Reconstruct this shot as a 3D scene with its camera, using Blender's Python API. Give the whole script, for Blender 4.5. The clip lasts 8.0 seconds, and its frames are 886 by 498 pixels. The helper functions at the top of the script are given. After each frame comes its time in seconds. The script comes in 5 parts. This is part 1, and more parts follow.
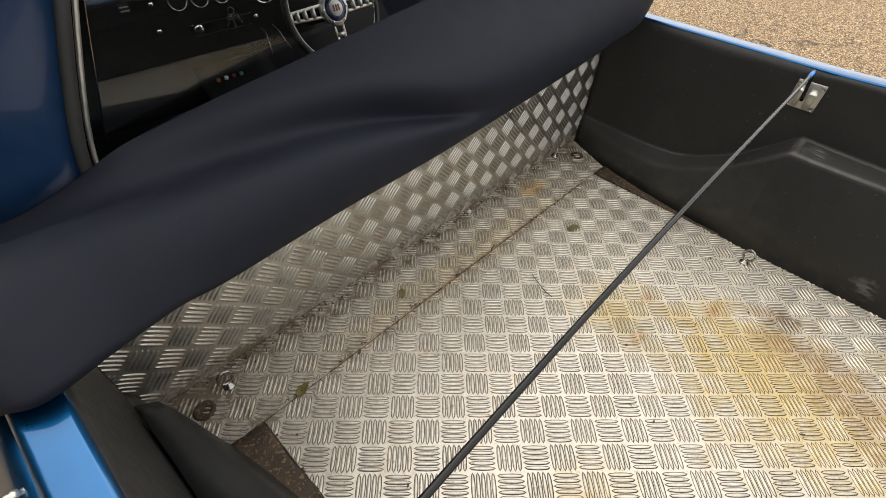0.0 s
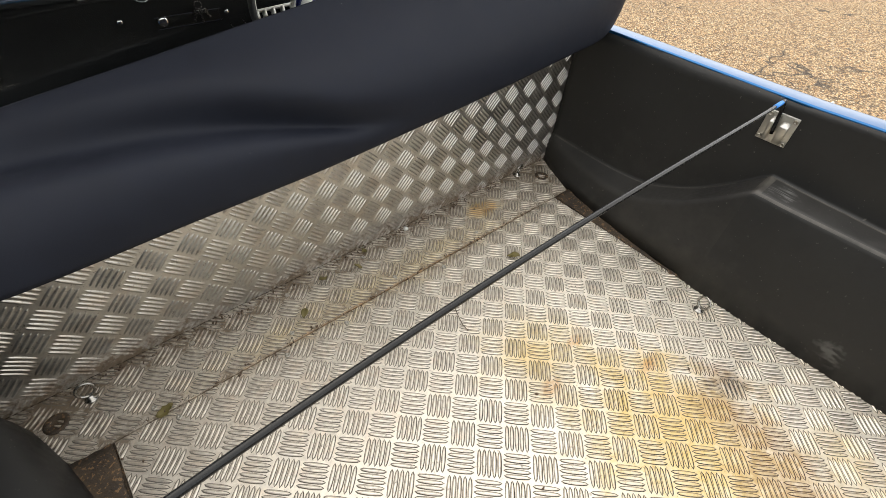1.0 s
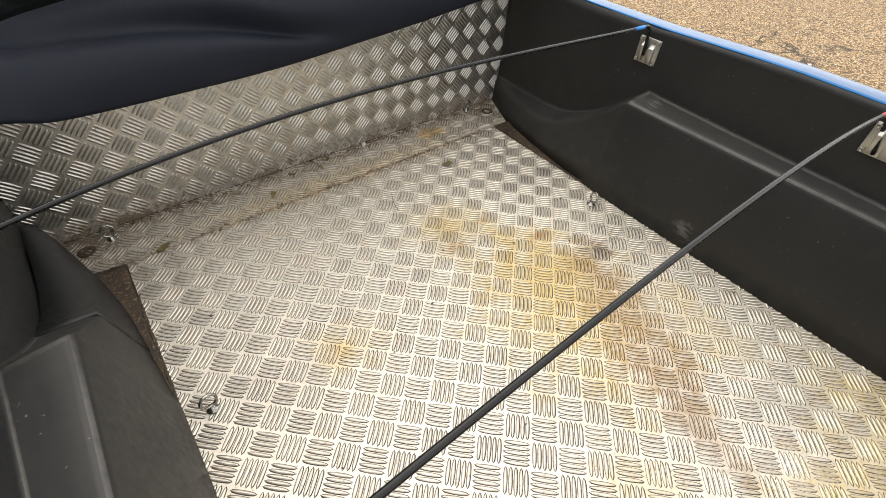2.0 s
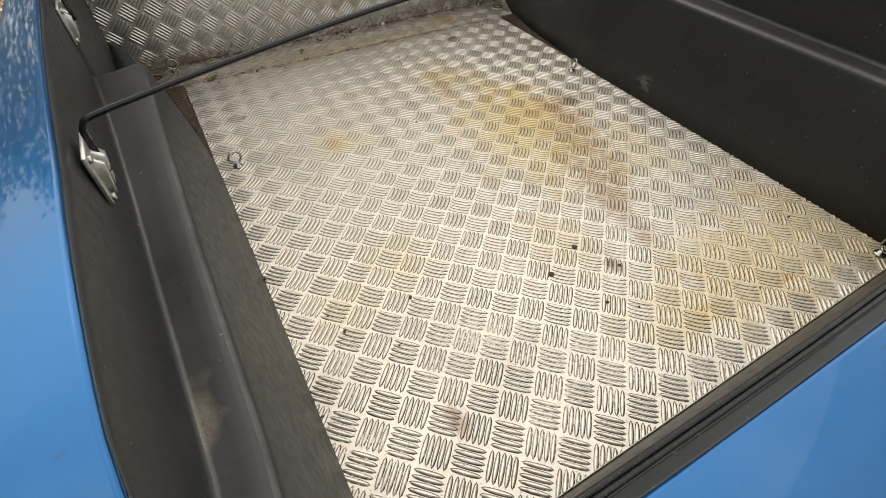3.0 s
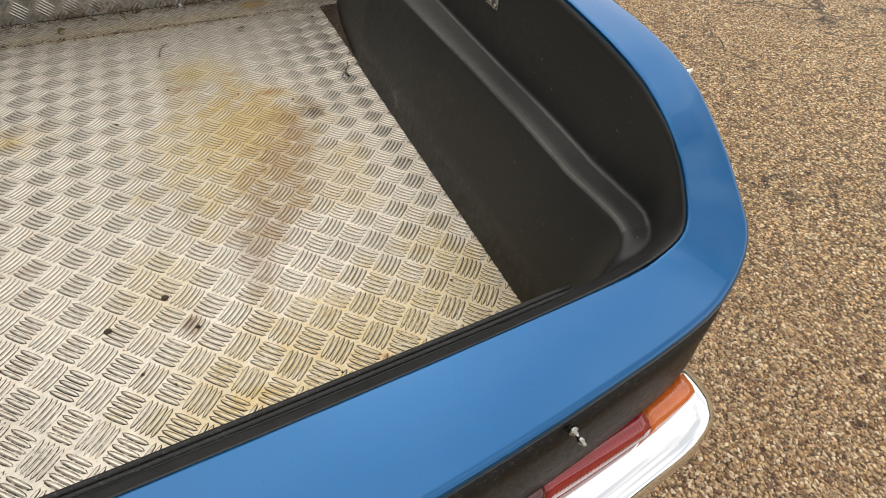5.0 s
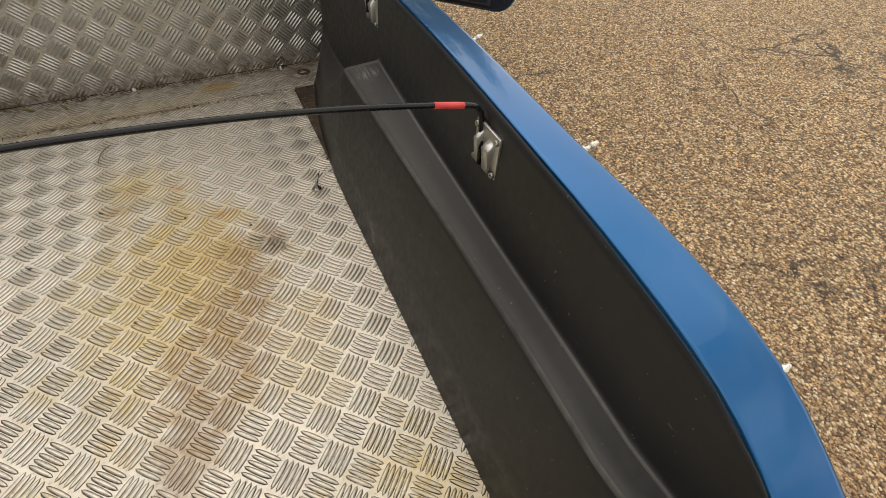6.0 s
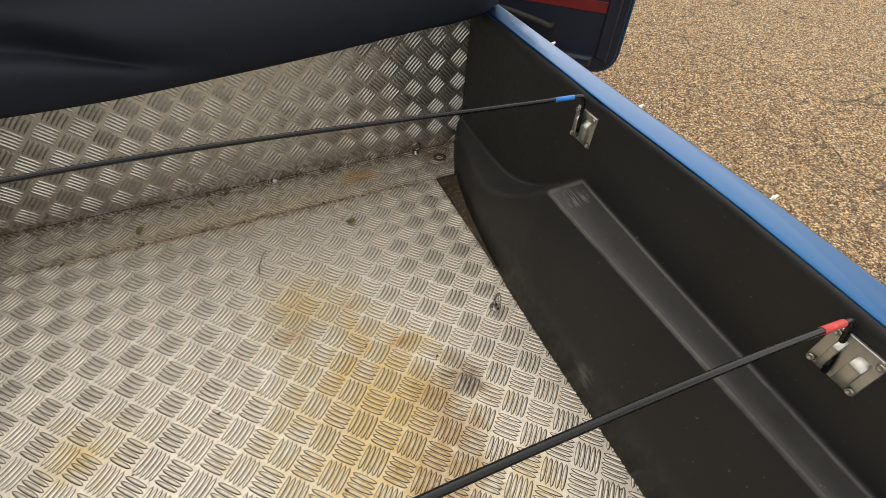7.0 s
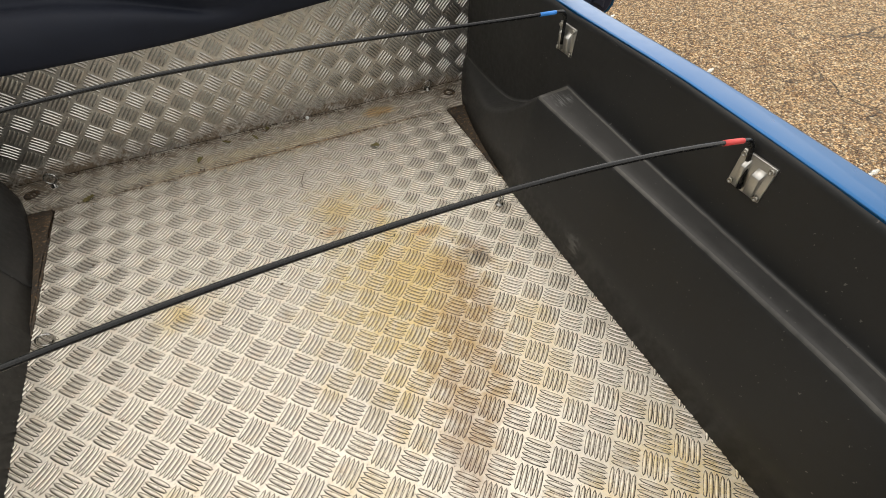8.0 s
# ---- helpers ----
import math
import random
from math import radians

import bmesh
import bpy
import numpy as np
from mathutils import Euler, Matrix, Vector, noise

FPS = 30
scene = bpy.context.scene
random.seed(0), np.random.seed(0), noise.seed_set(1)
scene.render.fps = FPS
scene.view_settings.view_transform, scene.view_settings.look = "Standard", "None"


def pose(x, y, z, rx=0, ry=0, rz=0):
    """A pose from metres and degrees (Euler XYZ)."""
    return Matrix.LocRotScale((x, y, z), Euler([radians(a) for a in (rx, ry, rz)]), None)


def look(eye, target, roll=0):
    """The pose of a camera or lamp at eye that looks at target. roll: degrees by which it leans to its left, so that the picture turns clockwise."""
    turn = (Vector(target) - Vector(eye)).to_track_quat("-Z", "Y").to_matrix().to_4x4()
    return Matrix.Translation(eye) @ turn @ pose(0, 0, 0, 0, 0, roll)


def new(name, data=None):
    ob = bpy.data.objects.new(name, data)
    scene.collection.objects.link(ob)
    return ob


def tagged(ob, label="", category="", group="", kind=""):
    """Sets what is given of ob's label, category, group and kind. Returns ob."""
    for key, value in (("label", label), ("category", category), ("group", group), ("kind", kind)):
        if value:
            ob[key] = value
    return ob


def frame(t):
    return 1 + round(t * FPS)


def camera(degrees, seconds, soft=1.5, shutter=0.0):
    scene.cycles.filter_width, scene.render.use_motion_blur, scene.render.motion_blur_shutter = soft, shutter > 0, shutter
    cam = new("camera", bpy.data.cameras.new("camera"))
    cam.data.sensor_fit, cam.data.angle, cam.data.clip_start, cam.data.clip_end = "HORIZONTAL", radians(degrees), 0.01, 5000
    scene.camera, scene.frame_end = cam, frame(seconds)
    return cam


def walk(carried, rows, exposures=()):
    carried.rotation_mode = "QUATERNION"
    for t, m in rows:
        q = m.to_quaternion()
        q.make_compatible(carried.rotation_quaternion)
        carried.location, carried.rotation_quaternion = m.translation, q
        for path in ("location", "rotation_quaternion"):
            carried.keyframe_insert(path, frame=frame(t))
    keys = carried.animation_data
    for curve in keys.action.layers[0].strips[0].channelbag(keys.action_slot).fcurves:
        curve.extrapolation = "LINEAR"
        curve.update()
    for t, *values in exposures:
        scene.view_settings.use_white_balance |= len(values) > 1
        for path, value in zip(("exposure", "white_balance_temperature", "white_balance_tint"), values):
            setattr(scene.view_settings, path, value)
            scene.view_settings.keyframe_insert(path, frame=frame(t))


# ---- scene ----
cam = camera(87.0, 8.0, soft=0.5)
EXPOSURES = [(0.0, 0.98, 6680, 10), (0.5, 1.12, 6640, 10), (1.0, 1.24, 6650, 10), (2.5, 0.98, 6640, 10), (3.5, 0.66, 6620, 8),
             (4.5, 0.68, 6600, 9), (6.0, 0.53, 6900, 10), (6.5, 0.56, 6900, 10), (7.2, 0.70, 6850, 10), (8.0, 0.80, 6780, 10)]
PATH = [
    (0, (-0.616, 0.85, 0.793), (0.457, 1.804, -0.599), 3.5),
    (0.3, (-0.515, 0.859, 0.799), (0.512, 1.872, -0.587), 3.6),
    (0.5, (-0.451, 0.862, 0.802), (0.566, 1.88, -0.588), 4.5),
    (0.7, (-0.403, 0.83, 0.793), (0.593, 1.86, -0.602), 4.4),
    (1, (-0.377, 0.744, 0.774), (0.61, 1.799, -0.609), 4.4),
    (1.2, (-0.378, 0.679, 0.765), (0.589, 1.757, -0.614), 4.1),
    (2.3, (-0.466, 0.177, 0.78), (0.407, 1.305, -0.622), 2.5),
    (2.5, (-0.489, 0.083, 0.761), (0.348, 1.224, -0.653), 2.2),
    (2.8, (-0.531, -0.068, 0.694), (0.22, 1.102, -0.744), 1.4),
    (3, (-0.535, -0.141, 0.656), (0.169, 1.042, -0.795), 1.0),
    (3.2, (-0.482, -0.207, 0.656), (0.185, 0.982, -0.807), 0.8),
    (3.5, (-0.458, -0.301, 0.656), (0.174, 0.888, -0.823), 1.1),
    (3.7, (-0.441, -0.339, 0.663), (0.159, 0.852, -0.828), 0.9),
    (4, (-0.315, -0.34, 0.666), (0.286, 0.829, -0.841), 1.8),
    (4.2, (-0.207, -0.335, 0.659), (0.4, 0.83, -0.849), 2.5),
    (4.5, (-0.043, -0.319, 0.656), (0.557, 0.835, -0.863), 2.9),
    (4.7, (0.066, -0.323, 0.651), (0.674, 0.833, -0.863), 3.4),
    (5.8, (0.381, -0.108, 0.695), (1.022, 1.064, -0.794), 4.4),
    (6, (0.38, -0.001, 0.709), (1.02, 1.189, -0.766), 4.2),
    (6.2, (0.348, 0.103, 0.734), (0.989, 1.308, -0.728), 4.0),
    (6.5, (0.305, 0.234, 0.741), (0.918, 1.474, -0.703), 3.5),
    (6.8, (0.193, 0.335, 0.777), (0.821, 1.576, -0.66), 3.6),
    (7, (0.139, 0.349, 0.786), (0.734, 1.619, -0.64), 2.9),
    (7.2, (0.084, 0.33, 0.8), (0.678, 1.608, -0.618), 2.8),
    (7.5, (0.038, 0.266, 0.786), (0.608, 1.555, -0.633), 2.3),
    (7.7, (0.019, 0.204, 0.792), (0.575, 1.488, -0.637), 1.7),
    (8, (0.04, 0.104, 0.804), (0.542, 1.339, -0.686), -1.8),
]
walk(cam, [(t, look(eye, target, roll)) for t, eye, target, roll in PATH], EXPOSURES)

# ---------------------------------------------------------------- world and light
world = bpy.data.worlds.new("sky")
scene.world = world
world.use_nodes = True
wn, wl = world.node_tree.nodes, world.node_tree.links
wn.clear()
SUN_EL, SUN_AZ = 52.0, 10.0
sky = wn.new("ShaderNodeTexSky")
sky.sky_type, sky.sun_disc = "NISHITA", False
sky.sun_elevation, sky.sun_rotation = radians(SUN_EL), radians(SUN_AZ)
sky.air_density, sky.dust_density = 1.0, 2.0
wco = wn.new("ShaderNodeTexCoord")
wmap = wn.new("ShaderNodeMapping")
wmap.inputs["Scale"].default_value = (1.0, 1.0, 2.2)
wl.new(wco.outputs["Generated"], wmap.inputs["Vector"])
cloud = wn.new("ShaderNodeTexNoise")
cloud.inputs["Scale"].default_value, cloud.inputs["Detail"].default_value = 2.1, 7.0
wl.new(wmap.outputs["Vector"], cloud.inputs["Vector"])
ramp = wn.new("ShaderNodeValToRGB")
ramp.color_ramp.elements[0].position, ramp.color_ramp.elements[1].position = 0.40, 0.60
ramp.color_ramp.elements[0].color, ramp.color_ramp.elements[1].color = (0.44, 0.44, 0.44, 1), (0.95, 0.95, 0.95, 1)
wl.new(cloud.outputs["Fac"], ramp.inputs["Fac"])
cmix = wn.new("ShaderNodeMix")
cmix.data_type = "RGBA"
wl.new(ramp.outputs["Color"], cmix.inputs["Factor"])
wl.new(sky.outputs["Color"], cmix.inputs["A"])
cmix.inputs["B"].default_value = (9.6, 9.4, 8.9, 1)
wbg = wn.new("ShaderNodeBackground")
wbg.inputs["Strength"].default_value = 0.112
wl.new(cmix.outputs["Result"], wbg.inputs["Color"])
wout = wn.new("ShaderNodeOutputWorld")
wl.new(wbg.outputs["Background"], wout.inputs["Surface"])

sun = new("sun", bpy.data.lights.new("sun", "SUN"))
sun.data.energy, sun.data.angle, sun.data.color = 0.75, radians(100), (1.0, 0.95, 0.86)
_a, _e = radians(SUN_AZ), radians(SUN_EL)
sun_from = Vector((math.sin(_a) * math.cos(_e), math.cos(_a) * math.cos(_e), math.sin(_e)))
sun.matrix_world = look(sun_from * 20, (0, 0, 0))

# ---------------------------------------------------------------- materials
def nodes_of(name):
    m = bpy.data.materials.new(name)
    m.use_nodes = True
    nt = m.node_tree
    return m, nt, nt.nodes["Principled BSDF"]


def world_pos(nt):
    return nt.nodes.new("ShaderNodeNewGeometry").outputs["Position"]


def noise_tex(nt, vec, scale, detail=4.0, rough=0.55):
    n = nt.nodes.new("ShaderNodeTexNoise")
    n.inputs["Scale"].default_value, n.inputs["Detail"].default_value = scale, detail
    n.inputs["Roughness"].default_value = rough
    nt.links.new(vec, n.inputs["Vector"])
    return n.outputs["Fac"]


def ramp_of(nt, fac, lo, hi, a=0.0, b=1.0):
    r = nt.nodes.new("ShaderNodeMapRange")
    r.inputs["From Min"].default_value, r.inputs["From Max"].default_value = lo, hi
    r.inputs["To Min"].default_value, r.inputs["To Max"].default_value = a, b
    nt.links.new(fac, r.inputs["Value"])
    return r.outputs["Result"]


def mix_col(nt, fac, a, b, blend="MIX"):
    m = nt.nodes.new("ShaderNodeMix")
    m.data_type, m.blend_type = "RGBA", blend
    for sock, v in (("Factor", fac), ("A", a), ("B", b)):
        if isinstance(v, bpy.types.NodeSocket):
            nt.links.new(v, m.inputs[sock])
        elif isinstance(v, (int, float)):
            m.inputs[sock].default_value = v
        else:
            m.inputs[sock].default_value = (*v, 1)
    return m.outputs["Result"]


def calc(nt, op, a, b=None):
    m = nt.nodes.new("ShaderNodeMath")
    m.operation = op
    for i, v in enumerate((a, b)):
        if v is None:
            continue
        if isinstance(v, bpy.types.NodeSocket):
            nt.links.new(v, m.inputs[i])
        else:
            m.inputs[i].default_value = v
    return m.outputs[0]


def bump_on(nt, bsdf, height, strength, dist):
    b = nt.nodes.new("ShaderNodeBump")
    b.inputs["Strength"].default_value, b.inputs["Distance"].default_value = strength, dist
    nt.links.new(height, b.inputs["Height"])
    nt.links.new(b.outputs["Normal"], bsdf.inputs["Normal"])


def surface(name, c1, c2, big=4.0, small=60.0, rough=(0.4, 0.6), metal=0.0, bump=0.1, depth=0.001, fine=400.0,
            coat=0.0, specks=None, sheen=0.0, spec=0.5):
    """Two-scale procedural paint, rubber, cloth or metal."""
    m, nt, b = nodes_of(name)
    p = world_pos(nt)
    n1, n2 = noise_tex(nt, p, big, 5), noise_tex(nt, p, small, 5)
    f = calc(nt, "ADD", calc(nt, "MULTIPLY", n1, 0.6), calc(nt, "MULTIPLY", n2, 0.4))
    f = ramp_of(nt, f, 0.32, 0.68)
    col = mix_col(nt, f, c1, c2)
    if specks:
        sc, lo, amount, tint = specks
        n3 = noise_tex(nt, p, sc, 2, 0.7)
        col = mix_col(nt, ramp_of(nt, n3, lo, lo + 0.05, 0, amount), col, tint)
    nt.links.new(col, b.inputs["Base Color"])
    nt.links.new(ramp_of(nt, n2, 0.3, 0.7, *rough), b.inputs["Roughness"])
    b.inputs["Metallic"].default_value = metal
    b.inputs["Coat Weight"].default_value = coat
    b.inputs["Coat Roughness"].default_value = 0.04
    b.inputs["Coat IOR"].default_value = 1.55
    b.inputs["Sheen Weight"].default_value = sheen
    b.inputs["Specular IOR Level"].default_value = spec
    if bump:
        bump_on(nt, b, noise_tex(nt, p, fine, 3), bump, depth)
    return m


def stain(nt, p, centre, radius, wob, stretch=(1, 1, 1)):
    """A blotch with a ragged outline: 1 in the middle, 0 outside."""
    mp = nt.nodes.new("ShaderNodeMapping")
    mp.vector_type = "TEXTURE"
    mp.inputs["Location"].default_value = centre
    mp.inputs["Scale"].default_value = [radius * s for s in stretch]
    nt.links.new(p, mp.inputs["Vector"])
    ln = nt.nodes.new("ShaderNodeVectorMath")
    ln.operation = "LENGTH"
    nt.links.new(mp.outputs["Vector"], ln.inputs[0])
    d = calc(nt, "ADD", ln.outputs["Value"], calc(nt, "MULTIPLY", calc(nt, "SUBTRACT", wob, 0.5), 2.2))
    return ramp_of(nt, d, 1.05, 0.35)


def brown_streak(nt, p, mid):
    """The rusty run across the floor, widening towards the tail, and two small blots."""
    brown = stain(nt, p, (0.375, 0.735, 0), 0.05, mid, (0.8, 1.2, 3))
    for c, r, s in (((0.315, 0.64, 0), 0.10, (0.6, 1.5, 3)), ((0.265, 0.54, 0), 0.12, (0.65, 1.4, 3)), ((0.205, 0.43, 0), 0.11, (0.7, 1.4, 3)), ((0.165, 0.33, 0), 0.075, (0.6, 1.5, 3)),
                    ((0.043, 0.20, 0), 0.022, (1, 1, 3)), ((-0.37, 0.09, 0), 0.022, (0.8, 1.5, 3))):
        brown = calc(nt, "MAXIMUM", brown, stain(nt, p, c, r, mid, s))
    return brown


def tread_metal(name, metal, r0, base=(0.83, 0.771, 0.664), drifted=0.75, oiled=0.9):
    m, nt, b = nodes_of(name)
    p = world_pos(nt)
    big, mid, fine = noise_tex(nt, p, 3.0, 5), noise_tex(nt, p, 16.0, 6, 0.65), noise_tex(nt, p, 170.0, 5, 0.7)
    col = mix_col(nt, ramp_of(nt, mid, 0.3, 0.7), [c * 0.78 for c in base], base)
    grain = noise_tex(nt, p, 75.0, 5, 0.7)
    col = mix_col(nt, ramp_of(nt, grain, 0.42, 0.66, 0.0, 0.55), col, [c * k for c, k in zip(base, (0.62, 0.63, 0.66))])
    col = mix_col(nt, ramp_of(nt, noise_tex(nt, p, 34.0, 4, 0.6), 0.50, 0.66, 0.0, 0.35), col, [c * k for c, k in zip(base, (0.86, 0.74, 0.66))])
    # broad pale ochre spill with stronger patches, and a film along the rear edge
    och = stain(nt, p, (0.19, 0.66, 0), 0.33, mid, (0.66, 1.0, 3))
    for c, r, s, a in (((0.14, 0.98, 0), 0.14, (1.0, 1.0, 3), 0.7), ((0.30, 0.07, 0), 0.28, (1.3, 0.55, 3), 0.85), ((0.48, 0.10, 0), 0.16, (0.8, 1.3, 3), 0.85), ((0.53, 0.0, 0), 0.09, (1.0, 1.0, 3), 1.0), ((0.40, 0.52, 0), 0.07, (0.8, 1.3, 3), 0.6),
                       ((0.05, 0.05, 0), 0.08, (1.4, 0.7, 3), 0.7), ((-0.25, 0.83, 0), 0.07, (1.3, 1, 3), 0.6), ((-0.31, 0.41, 0), 0.09, (1.0, 0.9, 3), 0.5),
                       ((-0.43, 0.36, 0), 0.08, (0.8, 1.2, 3), 0.4), ((0.36, 0.43, 0), 0.10, (0.8, 1.2, 3), 0.5), ((0.362, 1.385, 0), 0.055, (1.3, 0.8, 0.6), 0.9),
                       ((0.02, 1.33, 0), 0.16, (3.0, 0.35, 0.15), 0.6), ((0.0, 0.30, 0), 0.10, (0.9, 1.3, 3), 0.45)):
        och = calc(nt, "MAXIMUM", och, calc(nt, "MULTIPLY", stain(nt, p, c, r, mid, s), a))
    patchy = noise_tex(nt, p, 55.0, 5, 0.7)
    och = calc(nt, "MULTIPLY", och, calc(nt, "MULTIPLY", ramp_of(nt, fine, 0.3, 0.6, 0.55, 1.0), ramp_of(nt, patchy, 0.34, 0.56, 0.35, 1.0)))
    col = mix_col(nt, calc(nt, "MULTIPLY", och, 0.85), col, (0.66, 0.505, 0.205))
    core = stain(nt, p, (0.24, 0.74, 0), 0.16, mid, (0.8, 1.1, 3))
    for c, r, s in (((0.13, 1.00, 0), 0.05, (1, 1, 3)), ((-0.25, 0.83, 0), 0.03, (1.3, 1, 3)), ((0.362, 1.385, 0), 0.04, (1.3, 0.8, 0.6)), ((0.10, 0.035, 0), 0.035, (1.5, 0.7, 3))):
        core = calc(nt, "MAXIMUM", core, stain(nt, p, c, r, mid, s))
    col = mix_col(nt, calc(nt, "MULTIPLY", core, 0.42), col, (0.63, 0.44, 0.13))
    rust = calc(nt, "MAXIMUM", stain(nt, p, (0.362, 1.385, 0), 0.042, mid, (1.3, 0.7, 0.6)), stain(nt, p, (0.06, 1.309, 0), 0.05, mid, (9.0, 0.10, 0.4)))
    for c, r in (((0.10, 0.93, 0), 0.020), ((0.215, 0.97, 0), 0.016), ((0.29, 0.84, 0), 0.018), ((0.30, 0.02, 0), 0.02)):
        rust = calc(nt, "MAXIMUM", rust, stain(nt, p, c, r, mid, (1.4, 0.8, 3)))
    col = mix_col(nt, calc(nt, "MULTIPLY", calc(nt, "MULTIPLY", rust, ramp_of(nt, patchy, 0.36, 0.56, 0.25, 1.0)), 0.6), col, (0.50, 0.24, 0.075))
    brown = brown_streak(nt, p, mid)
    col = mix_col(nt, calc(nt, "MULTIPLY", calc(nt, "MULTIPLY", brown, ramp_of(nt, patchy, 0.36, 0.58, 0.3, 1.0)), 0.58), col, (0.33, 0.195, 0.095))
    oil = stain(nt, p, (0.370, 0.712, 0), 0.028, mid, (1.1, 1.0, 3))
    for c, r, s in (((0.345, 0.745, 0), 0.014, (1.2, 1, 3)), ((0.042, 0.205, 0), 0.013, (1, 1, 3))):
        oil = calc(nt, "MAXIMUM", oil, stain(nt, p, c, r, mid, s))
    col = mix_col(nt, calc(nt, "MULTIPLY", calc(nt, "MULTIPLY", oil, ramp_of(nt, grain, 0.34, 0.54, 0.35, 1.0)), oiled), col, (0.035, 0.032, 0.030))
    # drifted dirt at the foot of the bulkhead and along the seam
    sep = nt.nodes.new("ShaderNodeSeparateXYZ")
    nt.links.new(p, sep.inputs[0])
    drift = calc(nt, "ADD", ramp_of(nt, sep.outputs["Y"], 1.02, 1.34, 0.0, 0.95), ramp_of(nt, calc(nt, "ABSOLUTE", calc(nt, "SUBTRACT", sep.outputs["Y"], 1.455)), 0.055, 0.0, 0.0, 1.5))
    drift = calc(nt, "ADD", drift, ramp_of(nt, calc(nt, "ABSOLUTE", calc(nt, "SUBTRACT", sep.outputs["Y"], 1.308)), 0.022, 0.0, 0.0, 0.9))
    for c in ((-0.60, 1.39, 0), (0.60, 1.39, 0)):
        drift = calc(nt, "ADD", drift, stain(nt, p, c, 0.085, mid, (1, 1, 3)))
    dirt = calc(nt, "MULTIPLY", drift, ramp_of(nt, mid, 0.32, 0.60))
    dirt = calc(nt, "MULTIPLY", dirt, ramp_of(nt, sep.outputs["Z"], 0.06, 0.0))
    col = mix_col(nt, calc(nt, "MINIMUM", calc(nt, "MULTIPLY", calc(nt, "MULTIPLY", dirt, ramp_of(nt, grain, 0.36, 0.62, 0.35, 1.1)), drifted), 0.85), col, (0.150, 0.100, 0.054))
    grime = calc(nt, "MULTIPLY", ramp_of(nt, fine, 0.57, 0.67), ramp_of(nt, patchy, 0.40, 0.62, 0.25, 1.0))
    col = mix_col(nt, calc(nt, "MULTIPLY", grime, 0.72), col, (0.07, 0.06, 0.05))
    smear = ramp_of(nt, big, 0.52, 0.66)
    col = mix_col(nt, calc(nt, "MULTIPLY", smear, 0.25), col, (0.24, 0.22, 0.19))
    nt.links.new(col, b.inputs["Base Color"])
    dull = calc(nt, "MINIMUM", calc(nt, "MAXIMUM", och, calc(nt, "MAXIMUM", brown, dirt)), 1.0)
    nt.links.new(ramp_of(nt, dull, 0, 1, metal, 0.45), b.inputs["Metallic"])
    nt.links.new(calc(nt, "ADD", ramp_of(nt, mid, 0.3, 0.7, r0, r0 + 0.16), calc(nt, "MULTIPLY", dull, 0.15)), b.inputs["Roughness"])
    bump_on(nt, b, fine, 0.27, 0.0006)
    return m


M_PLATE = tread_metal("worn aluminium plate", 0.60, 0.45)
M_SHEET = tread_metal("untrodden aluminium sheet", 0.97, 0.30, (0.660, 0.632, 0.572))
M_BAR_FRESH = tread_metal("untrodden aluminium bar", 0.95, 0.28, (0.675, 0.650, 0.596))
M_BAR = tread_metal("rubbed aluminium bar", 0.70, 0.33, drifted=0.5, oiled=0.3)


def grime_shade_mat():
    """Black dirt packed round the bars, rubbed away in places; also draws their shade."""
    m, nt, b = nodes_of("grime and painted shade in the tread")
    p = world_pos(nt)
    n1, n2 = noise_tex(nt, p, 9.0, 4), noise_tex(nt, p, 150.0, 5, 0.7)
    dark = mix_col(nt, ramp_of(nt, n1, 0.35, 0.65), (0.022, 0.018, 0.013), (0.085, 0.068, 0.048))
    worn = ramp_of(nt, calc(nt, "ADD", calc(nt, "MULTIPLY", n2, 0.75), calc(nt, "MULTIPLY", n1, 0.25)), 0.50, 0.59)
    run = brown_streak(nt, p, noise_tex(nt, p, 16.0, 6, 0.65))
    dark = mix_col(nt, calc(nt, "MULTIPLY", run, 0.8), dark, (0.060, 0.026, 0.012))
    dark = mix_col(nt, stain(nt, p, (0.370, 0.712, 0), 0.035, n1, (1.1, 1.0, 3)), dark, (0.010, 0.010, 0.011))
    heavy = calc(nt, "MAXIMUM", run, stain(nt, p, (-0.36, 0.07, 0), 0.17, n1, (0.9, 1.0, 3)))
    worn = calc(nt, "MULTIPLY", worn, ramp_of(nt, heavy, 0.0, 1.0, 1.0, 0.35))
    worn = calc(nt, "MULTIPLY", worn, ramp_of(nt, noise_tex(nt, p, 4.0, 4), 0.36, 0.62, 0.55, 1.15))
    sep = nt.nodes.new("ShaderNodeSeparateXYZ")
    nt.links.new(p, sep.inputs[0])
    worn = calc(nt, "MULTIPLY", worn, ramp_of(nt, sep.outputs["Y"], 0.2, 0.5, 1.0, 0.2))
    worn = calc(nt, "MAXIMUM", worn, calc(nt, "MULTIPLY", ramp_of(nt, sep.outputs["Y"], 0.95, 1.25, 0.0, 0.22), ramp_of(nt, n2, 0.35, 0.5, 0.3, 1.0)))
    nt.links.new(mix_col(nt, calc(nt, "MULTIPLY", worn, 0.9), dark, (0.66, 0.60, 0.51)), b.inputs["Base Color"])
    nt.links.new(calc(nt, "MULTIPLY", worn, 0.7), b.inputs["Metallic"])
    nt.links.new(ramp_of(nt, worn, 0.0, 1.0, 0.8, 0.45), b.inputs["Roughness"])
    return m


